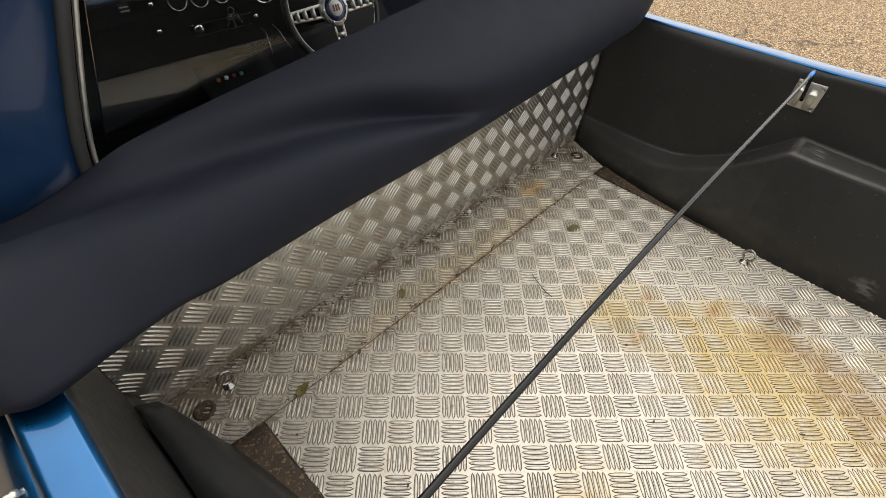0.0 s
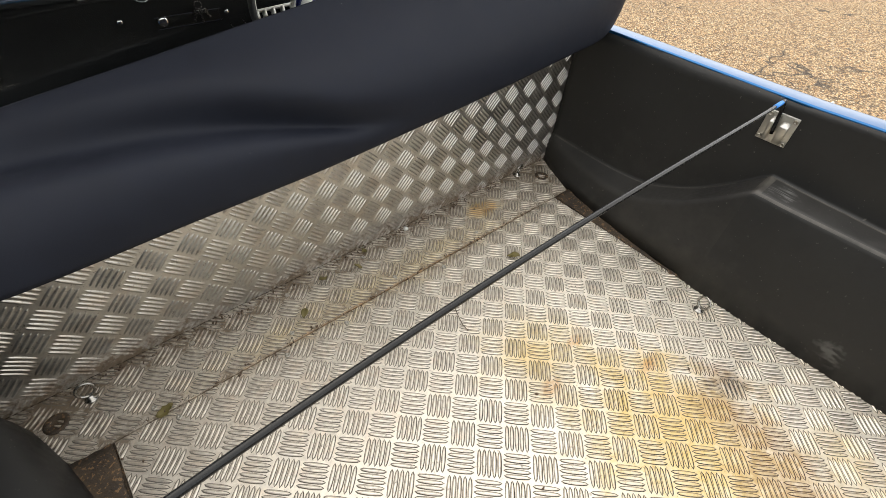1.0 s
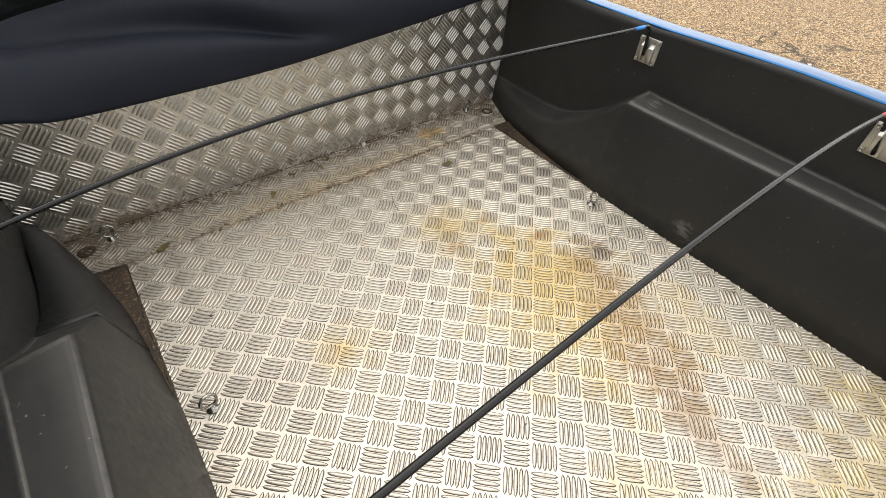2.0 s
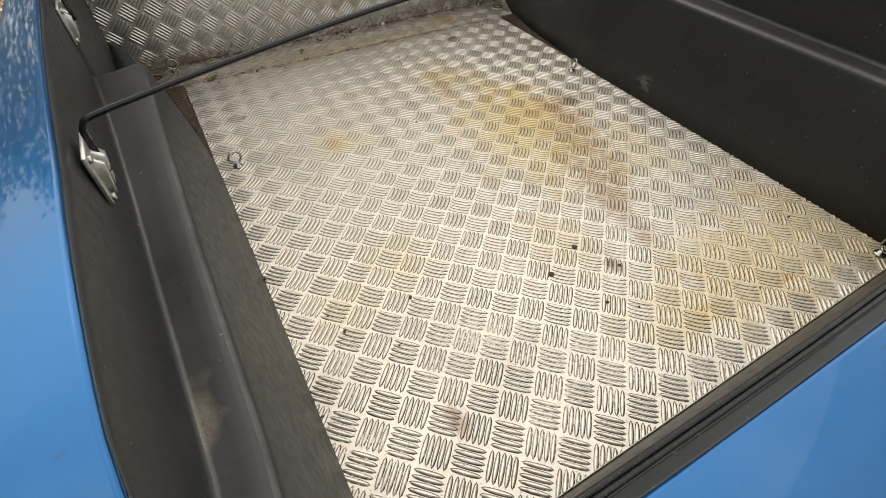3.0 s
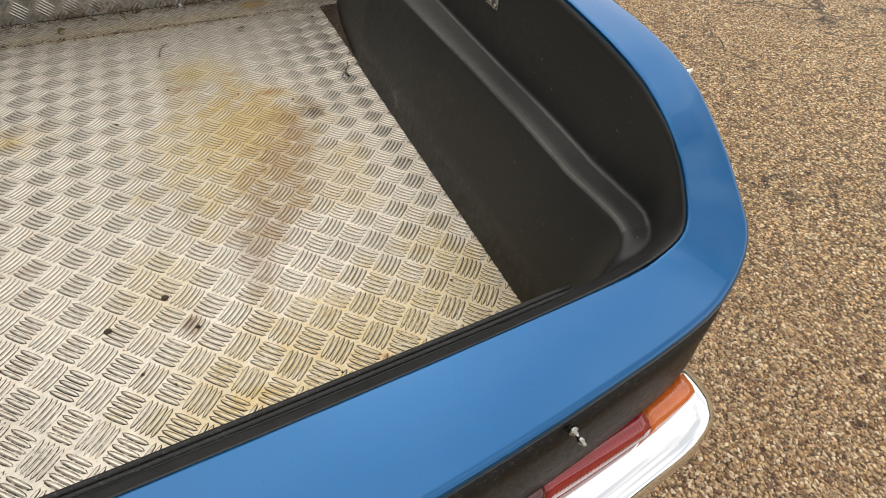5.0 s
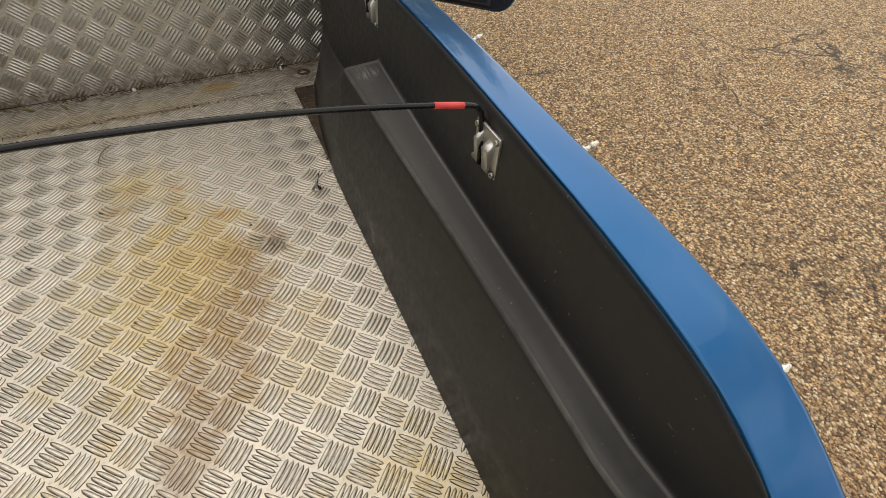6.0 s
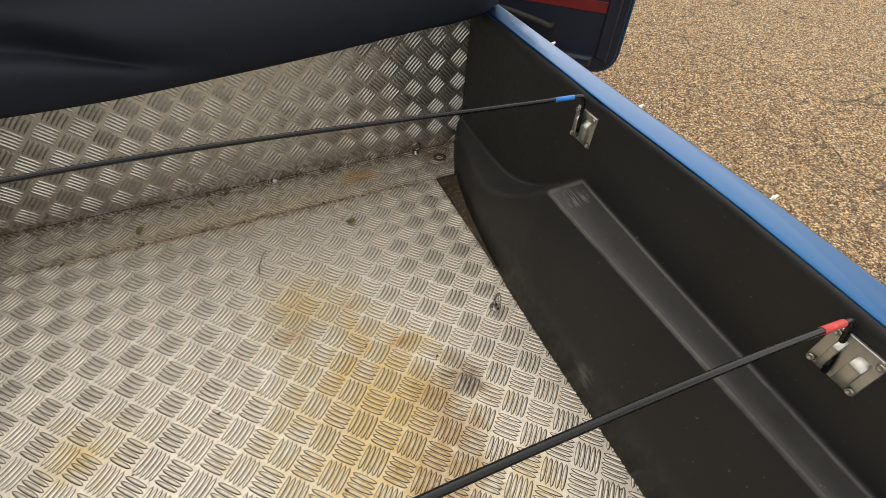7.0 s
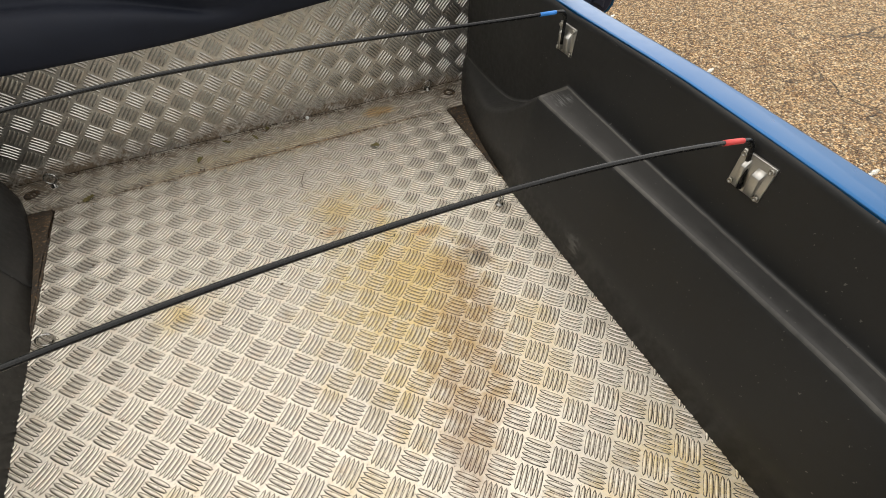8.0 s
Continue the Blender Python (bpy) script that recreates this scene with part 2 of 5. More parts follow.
M_GRIME_SHADE = grime_shade_mat()
M_BLUE = surface("blue metallic car paint", (0.0060, 0.089, 0.243), (0.0072, 0.100, 0.266), 3, 40, (0.27, 0.36), metal=0.93, bump=0.02, depth=0.0004,
                 fine=700, coat=0.62, specks=(38.0, 0.72, 0.4, (0.02, 0.05, 0.12)), spec=0.0)
# body blue darkened for the cab posts; the shade is in the colour
M_BLUE_SHADED = surface("blue paint with shade put in", (0.004, 0.020, 0.060), (0.005, 0.026, 0.075), 3, 40, (0.3, 0.45), bump=0.02, coat=0.4)
M_BLACKPAINT = surface("black gloss paint with brown specks", (0.006, 0.006, 0.006), (0.014, 0.012, 0.010), 5, 200, (0.34, 0.5), coat=0.0, bump=0.25,
                       depth=0.0007, specks=(260.0, 0.60, 0.5, (0.10, 0.075, 0.05)), spec=0.16)
M_LINER = surface("black bed liner", (0.0140, 0.0142, 0.0143), (0.0240, 0.0241, 0.0240), 5, 70, (0.38, 0.55), bump=0.12, depth=0.0005, fine=600,
                  specks=(120.0, 0.70, 0.7, (0.16, 0.15, 0.135)), spec=0.40)
# rub marks, and the highlight of the rounded edges as a paler colour
M_EDGE_LIT = surface("rubbed liner edge with painted highlight", (0.018, 0.0175, 0.0165), (0.098, 0.092, 0.082), 7, 60, (0.34, 0.5), bump=0.2, depth=0.0006, fine=700, spec=0.4)
M_LEDGE = surface("scuffed liner ledge", (0.0165, 0.0163, 0.0158), (0.034, 0.0330, 0.0312), 7, 90, (0.42, 0.56), bump=0.18, depth=0.0006, fine=600, spec=0.42,
                  specks=(95.0, 0.71, 0.7, (0.18, 0.17, 0.15)))
def scuff(m, centre, radius, stretch):
    """A patch of pale criss-cross scratches on a finished material."""
    nt = m.node_tree
    bs = nt.nodes["Principled BSDF"]
    p = world_pos(nt)
    old = bs.inputs["Base Color"].links[0].from_socket
    lines = None
    for ang, sc in ((0.5, 230.0), (-0.7, 190.0)):
        mp = nt.nodes.new("ShaderNodeMapping")
        mp.inputs["Rotation"].default_value = (0, 0, ang)
        mp.inputs["Scale"].default_value = (sc, sc * 0.10, sc * 0.10)
        nt.links.new(p, mp.inputs["Vector"])
        f = ramp_of(nt, noise_tex(nt, mp.outputs["Vector"], 1.0, 2), 0.50, 0.58)
        lines = f if lines is None else calc(nt, "MAXIMUM", lines, f)
    area = stain(nt, p, centre, radius, noise_tex(nt, p, 40, 4), stretch)
    nt.links.new(mix_col(nt, calc(nt, "MULTIPLY", calc(nt, "MULTIPLY", lines, area), 0.45), old, (0.24, 0.24, 0.235)), bs.inputs["Base Color"])


def dusty(m, centre, radius, stretch, tint, amount):
    """A rubbed, dusty patch on a finished material."""
    nt = m.node_tree
    bs = nt.nodes["Principled BSDF"]
    p = world_pos(nt)
    old = bs.inputs["Base Color"].links[0].from_socket
    area = calc(nt, "MULTIPLY", stain(nt, p, centre, radius, noise_tex(nt, p, 30, 4), stretch), ramp_of(nt, noise_tex(nt, p, 240, 4, 0.7), 0.35, 0.6, 0.4, 1.0))
    nt.links.new(mix_col(nt, calc(nt, "MULTIPLY", area, amount), old, tint), bs.inputs["Base Color"])


for _m in (M_LINER, M_EDGE_LIT, M_LEDGE):
    dusty(_m, (0.64, 1.10, 0.10), 0.22, (0.5, 1.2, 0.5), (0.050, 0.048, 0.044), 0.35)
    dusty(_m, (0.56, 1.02, 0.02), 0.20, (0.3, 1.6, 0.35), (0.065, 0.060, 0.050), 0.3)
for _m in (M_EDGE_LIT, M_LEDGE):
    dusty(_m, (-0.630, 0.12, 0.238), 0.05, (0.42, 1.1, 1.0), (0.15, 0.125, 0.09), 0.8)
    dusty(_m, (-0.640, 0.0, 0.238), 0.06, (0.25, 1.6, 1.0), (0.12, 0.11, 0.09), 0.6)
scuff(M_LEDGE, (0.640, 0.858, 0.245), 0.036, (0.8, 0.8, 1.0))
scuff(M_LINER, (0.552, 0.629, 0.048), 0.030, (0.5, 1.2, 1.0))
M_CLOTH = surface("navy hood cloth", (0.0094, 0.0111, 0.0172), (0.0143, 0.0168, 0.0255), 3, 30, (0.55, 0.7), bump=0.2, depth=0.0004, fine=1600,
                  specks=(90.0, 0.76, 0.5, (0.18, 0.18, 0.18)), spec=0.16)
M_TARMAT = surface("bitumen and rust", (0.014, 0.012, 0.010), (0.075, 0.050, 0.028), 18, 130, (0.6, 0.9), bump=0.7, depth=0.003, fine=160,
                   specks=(140.0, 0.58, 0.7, (0.22, 0.13, 0.06)))
M_STEEL = surface("brushed stainless steel", (0.50, 0.49, 0.46), (0.64, 0.63, 0.60), 12, 220, (0.36, 0.52), metal=1.0, bump=0.05, depth=0.0004)
M_DULL_ZINC = surface("tarnished zinc", (0.24, 0.23, 0.21), (0.46, 0.45, 0.42), 30, 260, (0.16, 0.34), metal=1.0, bump=0.08, depth=0.0004)
M_ZINC = surface("dull zinc", (0.36, 0.34, 0.30), (0.52, 0.50, 0.45), 20, 160, (0.3, 0.5), metal=1.0, bump=0.05)
M_PEG = surface("bright plated peg", (0.62, 0.58, 0.50), (0.80, 0.77, 0.70), 40, 260, (0.22, 0.40), metal=0.85, bump=0.05)
M_ROD = surface("black coated rod", (0.004, 0.0042, 0.0044), (0.009, 0.0094, 0.0098), 14, 220, (0.20, 0.32), spec=0.35, bump=0.06, depth=0.0004)
M_CHROME = surface("chrome", (0.80, 0.80, 0.80), (0.86, 0.86, 0.86), 3, 60, (0.03, 0.07), metal=1.0, bump=0)
M_BLACKGLOSS = surface("glossy black enamel", (0.004, 0.004, 0.005), (0.007, 0.007, 0.008), 8, 90, (0.08, 0.14), bump=0.0, spec=0.3)
M_RUBBER = surface("black rubber", (0.012, 0.012, 0.012), (0.03, 0.03, 0.03), 8, 90, (0.5, 0.75), bump=0.15, depth=0.0006)
M_SEAL = surface("weathered rubber seal", (0.010, 0.010, 0.010), (0.020, 0.020, 0.020), 30, 200, (0.4, 0.6), bump=0.4, depth=0.001, fine=300, specks=(420.0, 0.60, 0.4, (0.12, 0.12, 0.11)), spec=0.3)
M_TRIM = surface("navy door trim", (0.010, 0.014, 0.028), (0.015, 0.020, 0.040), 6, 80, (0.45, 0.6), bump=0.15, depth=0.0006)
M_DASH = surface("black dashboard vinyl", (0.0030, 0.0038, 0.0040), (0.0060, 0.0072, 0.0076), 5, 120, (0.5, 0.7), bump=0.2, depth=0.0006, spec=0.15)
M_RED = surface("red stripe", (0.17, 0.014, 0.016), (0.22, 0.020, 0.022), 10, 80, (0.4, 0.6), bump=0.05)
M_TAPE_R = surface("red tape", (0.62, 0.05, 0.05), (0.72, 0.08, 0.07), 30, 200, (0.4, 0.55), bump=0.05)
M_TAPE_B = surface("blue tape", (0.02, 0.20, 0.62), (0.03, 0.25, 0.70), 30, 200, (0.4, 0.55), bump=0.05)
M_WHITE = surface("white plastic", (0.62, 0.62, 0.60), (0.74, 0.74, 0.72), 30, 200, (0.35, 0.5), bump=0)
M_ORANGE = surface("orange plastic", (0.40, 0.13, 0.03), (0.45, 0.16, 0.04), 30, 200, (0.3, 0.4), bump=0)
M_GREENP = surface("green plastic", (0.05, 0.20, 0.08), (0.06, 0.24, 0.09), 30, 200, (0.3, 0.4), bump=0)
M_HUBBLUE = surface("blue enamel", (0.01, 0.015, 0.08), (0.012, 0.02, 0.10), 30, 200, (0.2, 0.3), bump=0)
M_LEAF = surface("withered leaf", (0.11, 0.095, 0.028), (0.18, 0.145, 0.05), 60, 300, (0.5, 0.7), bump=0.2)
M_TWIG = surface("dry twig", (0.06, 0.04, 0.025), (0.12, 0.08, 0.05), 60, 300, (0.7, 0.9), bump=0.2)
M_BARK = surface("bark", (0.05, 0.035, 0.025), (0.10, 0.075, 0.055), 6, 40, (0.8, 0.95), bump=0.6, depth=0.02, fine=25)
M_FOLIAGE = surface("hedge leaves", (0.035, 0.065, 0.018), (0.075, 0.12, 0.035), 1.5, 9, (0.5, 0.7), bump=0)


def lens_plastic(name, c):
    m, nt, b = nodes_of(name)
    p = world_pos(nt)
    col = mix_col(nt, ramp_of(nt, noise_tex(nt, p, 60, 3), 0.3, 0.7), [v * 0.8 for v in c], c)
    nt.links.new(col, b.inputs["Base Color"])
    b.inputs["Roughness"].default_value, b.inputs["Transmission Weight"].default_value = 0.12, 0.15
    b.inputs["Coat Weight"].default_value = 0.6
    w = nt.nodes.new("ShaderNodeTexWave")
    w.inputs["Scale"].default_value = 55
    nt.links.new(p, w.inputs["Vector"])
    bump_on(nt, b, w.outputs["Fac"], 0.2, 0.001)
    return m


M_LENSRED, M_LENSORANGE = lens_plastic("red lamp lens", (0.34, 0.012, 0.015)), lens_plastic("orange lamp lens", (0.75, 0.16, 0.02))
M_LENSDEEP = lens_plastic("dark red lamp lens", (0.10, 0.002, 0.004))


def glass_mat():
    m, nt, b = nodes_of("window glass")
    b.inputs["Base Color"].default_value = (0.95, 0.97, 0.96, 1)
    b.inputs["Roughness"].default_value, b.inputs["Transmission Weight"].default_value, b.inputs["IOR"].default_value = 0.0, 1.0, 1.45
    return m


M_GLASS = glass_mat()


def ground_mat():
    m, nt, b = nodes_of("rolled brown gravel")
    p = world_pos(nt)
    v = nt.nodes.new("ShaderNodeTexVoronoi")
    v.inputs["Scale"].default_value, v.inputs["Randomness"].default_value = 84.0, 1.0
    nt.links.new(p, v.inputs["Vector"])
    v2 = nt.nodes.new("ShaderNodeTexVoronoi")
    v2.inputs["Scale"].default_value = 31.0
    nt.links.new(p, v2.inputs["Vector"])
    sep = nt.nodes.new("ShaderNodeSeparateColor")
    nt.links.new(v.outputs["Color"], sep.inputs[0])
    cr = nt.nodes.new("ShaderNodeValToRGB")
    e = cr.color_ramp.elements
    e[0].position, e[0].color = 0.0, (0.075, 0.042, 0.021, 1)
    e[1].position, e[1].color = 1.0, (0.84, 0.72, 0.52, 1)
    for pos, c in ((0.28, (0.34, 0.195, 0.084, 1)), (0.6, (0.65, 0.41, 0.190, 1)), (0.85, (0.78, 0.565, 0.31, 1))):
        el = e.new(pos)
        el.color = c
    nt.links.new(sep.outputs[0], cr.inputs[0])
    big = noise_tex(nt, p, 1.3, 6, 0.6)
    mid = noise_tex(nt, p, 22, 4)
    col = mix_col(nt, ramp_of(nt, big, 0.35, 0.65, 0.0, 0.18), cr.outputs[0], (0.36, 0.24, 0.13))
    s2 = nt.nodes.new("ShaderNodeSeparateColor")
    nt.links.new(v2.outputs["Color"], s2.inputs[0])
    col = mix_col(nt, ramp_of(nt, s2.outputs[0], 0.55, 1.0, 0.0, 0.55), col, (0.60, 0.45, 0.26))
    col = mix_col(nt, ramp_of(nt, s2.outputs[1], 0.65, 1.0, 0.0, 0.35), col, (0.06, 0.04, 0.024))
    gap = ramp_of(nt, v.outputs["Distance"], 0.42, 0.66)
    col = mix_col(nt, calc(nt, "MULTIPLY", gap, 0.75), col, (0.028, 0.019, 0.012))
    col = mix_col(nt, ramp_of(nt, mid, 0.60, 0.74, 0, 0.45), col, (0.085, 0.06, 0.04))
    # a few dark cracks in the rolled surface
    cv = nt.nodes.new("ShaderNodeTexVoronoi")
    cv.feature = "DISTANCE_TO_EDGE"
    cv.inputs["Scale"].default_value = 0.8
    wob = nt.nodes.new("ShaderNodeVectorMath")
    wob.operation = "ADD"
    nz = nt.nodes.new("ShaderNodeTexNoise")
    nz.inputs["Scale"].default_value = 3.5
    nt.links.new(p, nz.inputs["Vector"])
    sc = nt.nodes.new("ShaderNodeVectorMath")
    sc.operation = "SCALE"
    sc.inputs["Scale"].default_value = 0.5
    nt.links.new(nz.outputs["Color"], sc.inputs[0])
    nt.links.new(p, wob.inputs[0])
    nt.links.new(sc.outputs[0], wob.inputs[1])
    nt.links.new(wob.outputs[0], cv.inputs["Vector"])
    crack = calc(nt, "MULTIPLY", ramp_of(nt, cv.outputs["Distance"], 0.012, 0.003), ramp_of(nt, big, 0.46, 0.58))
    col = mix_col(nt, calc(nt, "MULTIPLY", crack, 0.9), col, (0.03, 0.022, 0.016))
    nt.links.new(col, b.inputs["Base Color"])
    b.inputs["Roughness"].default_value = 0.75
    h = calc(nt, "SUBTRACT", 1.0, v.outputs["Distance"])
    h = calc(nt, "ADD", h, calc(nt, "MULTIPLY", calc(nt, "SUBTRACT", 1.0, v2.outputs["Distance"]), 0.6))
    bump_on(nt, b, h, 1.0, 0.009)
    return m


def stone_mat():
    m, nt, b = nodes_of("loose pebble")
    g = nt.nodes.new("ShaderNodeNewGeometry")
    cr = nt.nodes.new("ShaderNodeValToRGB")
    e = cr.color_ramp.elements
    e[0].color, e[1].color = (0.060, 0.032, 0.018, 1), (0.74, 0.62, 0.45, 1)
    for pos, c in ((0.2, (0.19, 0.095, 0.047, 1)), (0.45, (0.38, 0.225, 0.105, 1)), (0.6, (0.33, 0.25, 0.17, 1)), (0.8, (0.58, 0.39, 0.20, 1))):
        el = e.new(pos)
        el.color = c
    nt.links.new(g.outputs["Random Per Island"], cr.inputs[0])
    col = mix_col(nt, ramp_of(nt, noise_tex(nt, g.outputs["Position"], 260, 4), 0.35, 0.65, 0, 0.35), cr.outputs[0], (0.16, 0.11, 0.07))
    nt.links.new(col, b.inputs["Base Color"])
    b.inputs["Roughness"].default_value = 0.6
    return m


M_GROUND, M_STONE = ground_mat(), stone_mat()

# ---------------------------------------------------------------- building helpers
XC = 0.006          # the car's centre line
GROUND_Z = -0.545


def link_bm(name, bm, mats, smooth=True):
    me = bpy.data.meshes.new(name)
    bm.normal_update()
    bm.to_mesh(me)
    bm.free()
    for mt in mats if isinstance(mats, (list, tuple)) else [mats]:
        me.materials.append(mt)
    if smooth:
        me.polygons.foreach_set("use_smooth", [True] * len(me.polygons))
    return new(name, me)


def part(name, bm, material, parent, label="", smooth=True):
    ob = link_bm(name, bm, material, smooth)
    ob.parent = parent
    if label:
        ob["label"] = label
    return ob


def thing(name, bm, material, label, category, group="", kind="", smooth=True):
    return tagged(link_bm(name, bm, material, smooth), label, category, group, kind)


def holder(name, label, category, at=(0, 0, 0), group=""):
    ob = new(name)
    ob.location = at
    return tagged(ob, label, category, group)


def box(size, at=(0, 0, 0), bevel=0.002, rot=None, segs=2, bm=None):
    out = bm or bmesh.new()
    r = bmesh.ops.create_cube(out, size=1.0)
    vs = r["verts"]
    bmesh.ops.scale(out, vec=size, verts=vs)
    if bevel:
        es = list({e for v in vs for e in v.link_edges})
        nb = bmesh.ops.bevel(out, geom=es, offset=bevel, segments=segs, affect="EDGES", profile=0.5)
        vs = list({v for f in nb["faces"] for v in f.verts} | {v for v in vs if v.is_valid})
        # everything that belongs to this box
        seen, stack = set(), [vs[0]]
        while stack:
            v = stack.pop()
            if v in seen:
                continue
            seen.add(v)
            stack += [e.other_vert(v) for e in v.link_edges]
        vs = list(seen)
    if rot is not None:
        bmesh.ops.rotate(out, cent=(0, 0, 0), matrix=rot, verts=vs)
    bmesh.ops.translate(out, vec=at, verts=vs)
    return out


def catmull(points, n):
    """A smooth line through points (any dimension), n steps between two of them."""
    P = [np.array(p, float) for p in points]
    P = [2 * P[0] - P[1]] + P + [2 * P[-1] - P[-2]]
    out = []
    for i in range(1, len(P) - 2):
        a, b, c, d = P[i - 1:i + 3]
        for k in range(n):
            t = k / n
            out.append(0.5 * (2 * b + (c - a) * t + (2 * a - 5 * b + 4 * c - d) * t * t + (3 * b - a - 3 * c + d) * t ** 3))
    out.append(P[-2])
    return out


def tube(points, radius, sides=10, caps=True, bm=None):
    """A round bar along points; radius: a number or one a point."""
    out = bm or bmesh.new()
    P = [Vector(p) for p in points]
    rad = radius if isinstance(radius, (list, tuple)) else [radius] * len(P)
    up, rings = None, []
    for i, p in enumerate(P):
        d = (P[min(i + 1, len(P) - 1)] - P[max(i - 1, 0)]).normalized()
        if up is None:
            up = d.orthogonal().normalized()
        up = (up - d * up.dot(d)).normalized()
        side = d.cross(up)
        rings.append([out.verts.new(p + (up * math.cos(2 * math.pi * k / sides) + side * math.sin(2 * math.pi * k / sides)) * rad[i]) for k in range(sides)])
    for a, b in zip(rings, rings[1:]):
        for k in range(sides):
            out.faces.new((a[k], a[(k + 1) % sides], b[(k + 1) % sides], b[k]))
    if caps:
        out.faces.new(rings[0][::-1])
        out.faces.new(rings[-1])
    return out


def sheet(rows, bm=None, index=None):
    """A grid surface from rows of points. index(i, j): the material of a face."""
    out = bm or bmesh.new()
    V = [[out.verts.new(tuple(p)) for p in r] for r in rows]
    for i in range(len(V) - 1):
        for j in range(len(V[0]) - 1):
            try:
                f = out.faces.new((V[i][j], V[i][j + 1], V[i + 1][j + 1], V[i + 1][j]))
            except ValueError:
                continue
            if index:
                f.material_index = index(i, j)
    return out


def lathe(profile, sides=24, bm=None, m=None):
    """Turn (radius, height) pairs about z; m: a pose for the result."""
    out = bm or bmesh.new()
    m = m or Matrix()
    rings = [[out.verts.new(m @ Vector((r * math.cos(2 * math.pi * k / sides), r * math.sin(2 * math.pi * k / sides), h))) for k in range(sides)] for r, h in profile]
    for a, b in zip(rings, rings[1:]):
        for k in range(sides):
            out.faces.new((a[k], a[(k + 1) % sides], b[(k + 1) % sides], b[k]))
    out.faces.new(rings[0][::-1])
    out.faces.new(rings[-1])
    return out


def thick(ob, t, offset=-1.0):
    md = ob.modifiers.new("thickness", "SOLIDIFY")
    md.thickness, md.offset = t, offset
    return ob


def fillet(a, b, c, r, n=3):
    """Round the corner b of a line a-b-c."""
    a, b, c = Vector(a), Vector(b), Vector(c)
    p = b + (a - b).normalized() * min(r, (a - b).length * 0.45)
    q = b + (c - b).normalized() * min(r, (c - b).length * 0.45)
    return [p * (1 - t) ** 2 + b * 2 * t * (1 - t) + q * t * t for t in [k / n for k in range(n + 1)]]


# ---------------------------------------------------------------- ground
def build_ground():
    bm = bmesh.new()
    rim = [0.0, 4.0, 12.0, 60.0, 400.0, 2500.0]
    n = 48
    rings = [[bm.verts.new((r * math.cos(2 * math.pi * k / n), r * math.sin(2 * math.pi * k / n), GROUND_Z)) for k in range(n)] for r in rim[1:]]
    c = bm.verts.new((0, 0, GROUND_Z))
    for k in range(n):
        bm.faces.new((c, rings[0][k], rings[0][(k + 1) % n]))
    for a, b in zip(rings, rings[1:]):
        for k in range(n):
            bm.faces.new((a[k], b[k], b[(k + 1) % n], a[(k + 1) % n]))
    thing("ground", bm, M_GROUND, "brown rolled gravel yard under the pickup", "ground", kind="structure", smooth=False)
    # loose stones
    rng = np.random.default_rng(5)
    phi = (1 + 5 ** 0.5) / 2
    ico = np.array([(-1, phi, 0), (1, phi, 0), (-1, -phi, 0), (1, -phi, 0), (0, -1, phi), (0, 1, phi), (0, -1, -phi), (0, 1, -phi),
                    (phi, 0, -1), (phi, 0, 1), (-phi, 0, -1), (-phi, 0, 1)], float) / 1.9
    tri = np.array([(0, 11, 5), (0, 5, 1), (0, 1, 7), (0, 7, 10), (0, 10, 11), (1, 5, 9), (5, 11, 4), (11, 10, 2), (10, 7, 6), (7, 1, 8),
                    (3, 9, 4), (3, 4, 2), (3, 2, 6), (3, 6, 8), (3, 8, 9), (4, 9, 5), (2, 4, 11), (6, 2, 10), (8, 6, 7), (9, 8, 1)])
    n = 115000
    xy = np.empty((n, 2))
    h = n // 2
    xy[:h] = rng.normal((0.95, -0.50), (0.55, 0.60), (h, 2))
    xy[h:] = rng.normal((1.7, 1.5), (0.95, 1.35), (n - h, 2))
    s = rng.uniform(0.0022, 0.0042, n) * rng.choice([1, 1, 1, 1.3, 1.6], n)
    ang = rng.uniform(0, 6.283, n)
    st = rng.uniform((0.8, 0.7, 0.45), (1.5, 1.0, 0.75), (n, 3))
    v = ico[None] * (1 + rng.uniform(-0.22, 0.22, (n, 12, 1))) * st[:, None] * s[:, None, None]
    x = v[..., 0] * np.cos(ang)[:, None] - v[..., 1] * np.sin(ang)[:, None]
    y = v[..., 0] * np.sin(ang)[:, None] + v[..., 1] * np.cos(ang)[:, None]
    co = np.stack([x + xy[:, :1], y + xy[:, 1:], v[..., 2] + GROUND_Z + s[:, None] * 0.25], -1).reshape(-1, 3)
    fa = (tri[None] + (np.arange(n) * 12)[:, None, None]).reshape(-1, 3)
    me = bpy.data.meshes.new("loose_gravel")
    me.from_pydata(co.tolist(), [], fa.tolist())
    me.materials.append(M_STONE)
    tagged(new("loose_gravel", me), "loose brown and buff pebbles lying on the yard", "gravel", kind="stuff")


build_ground()


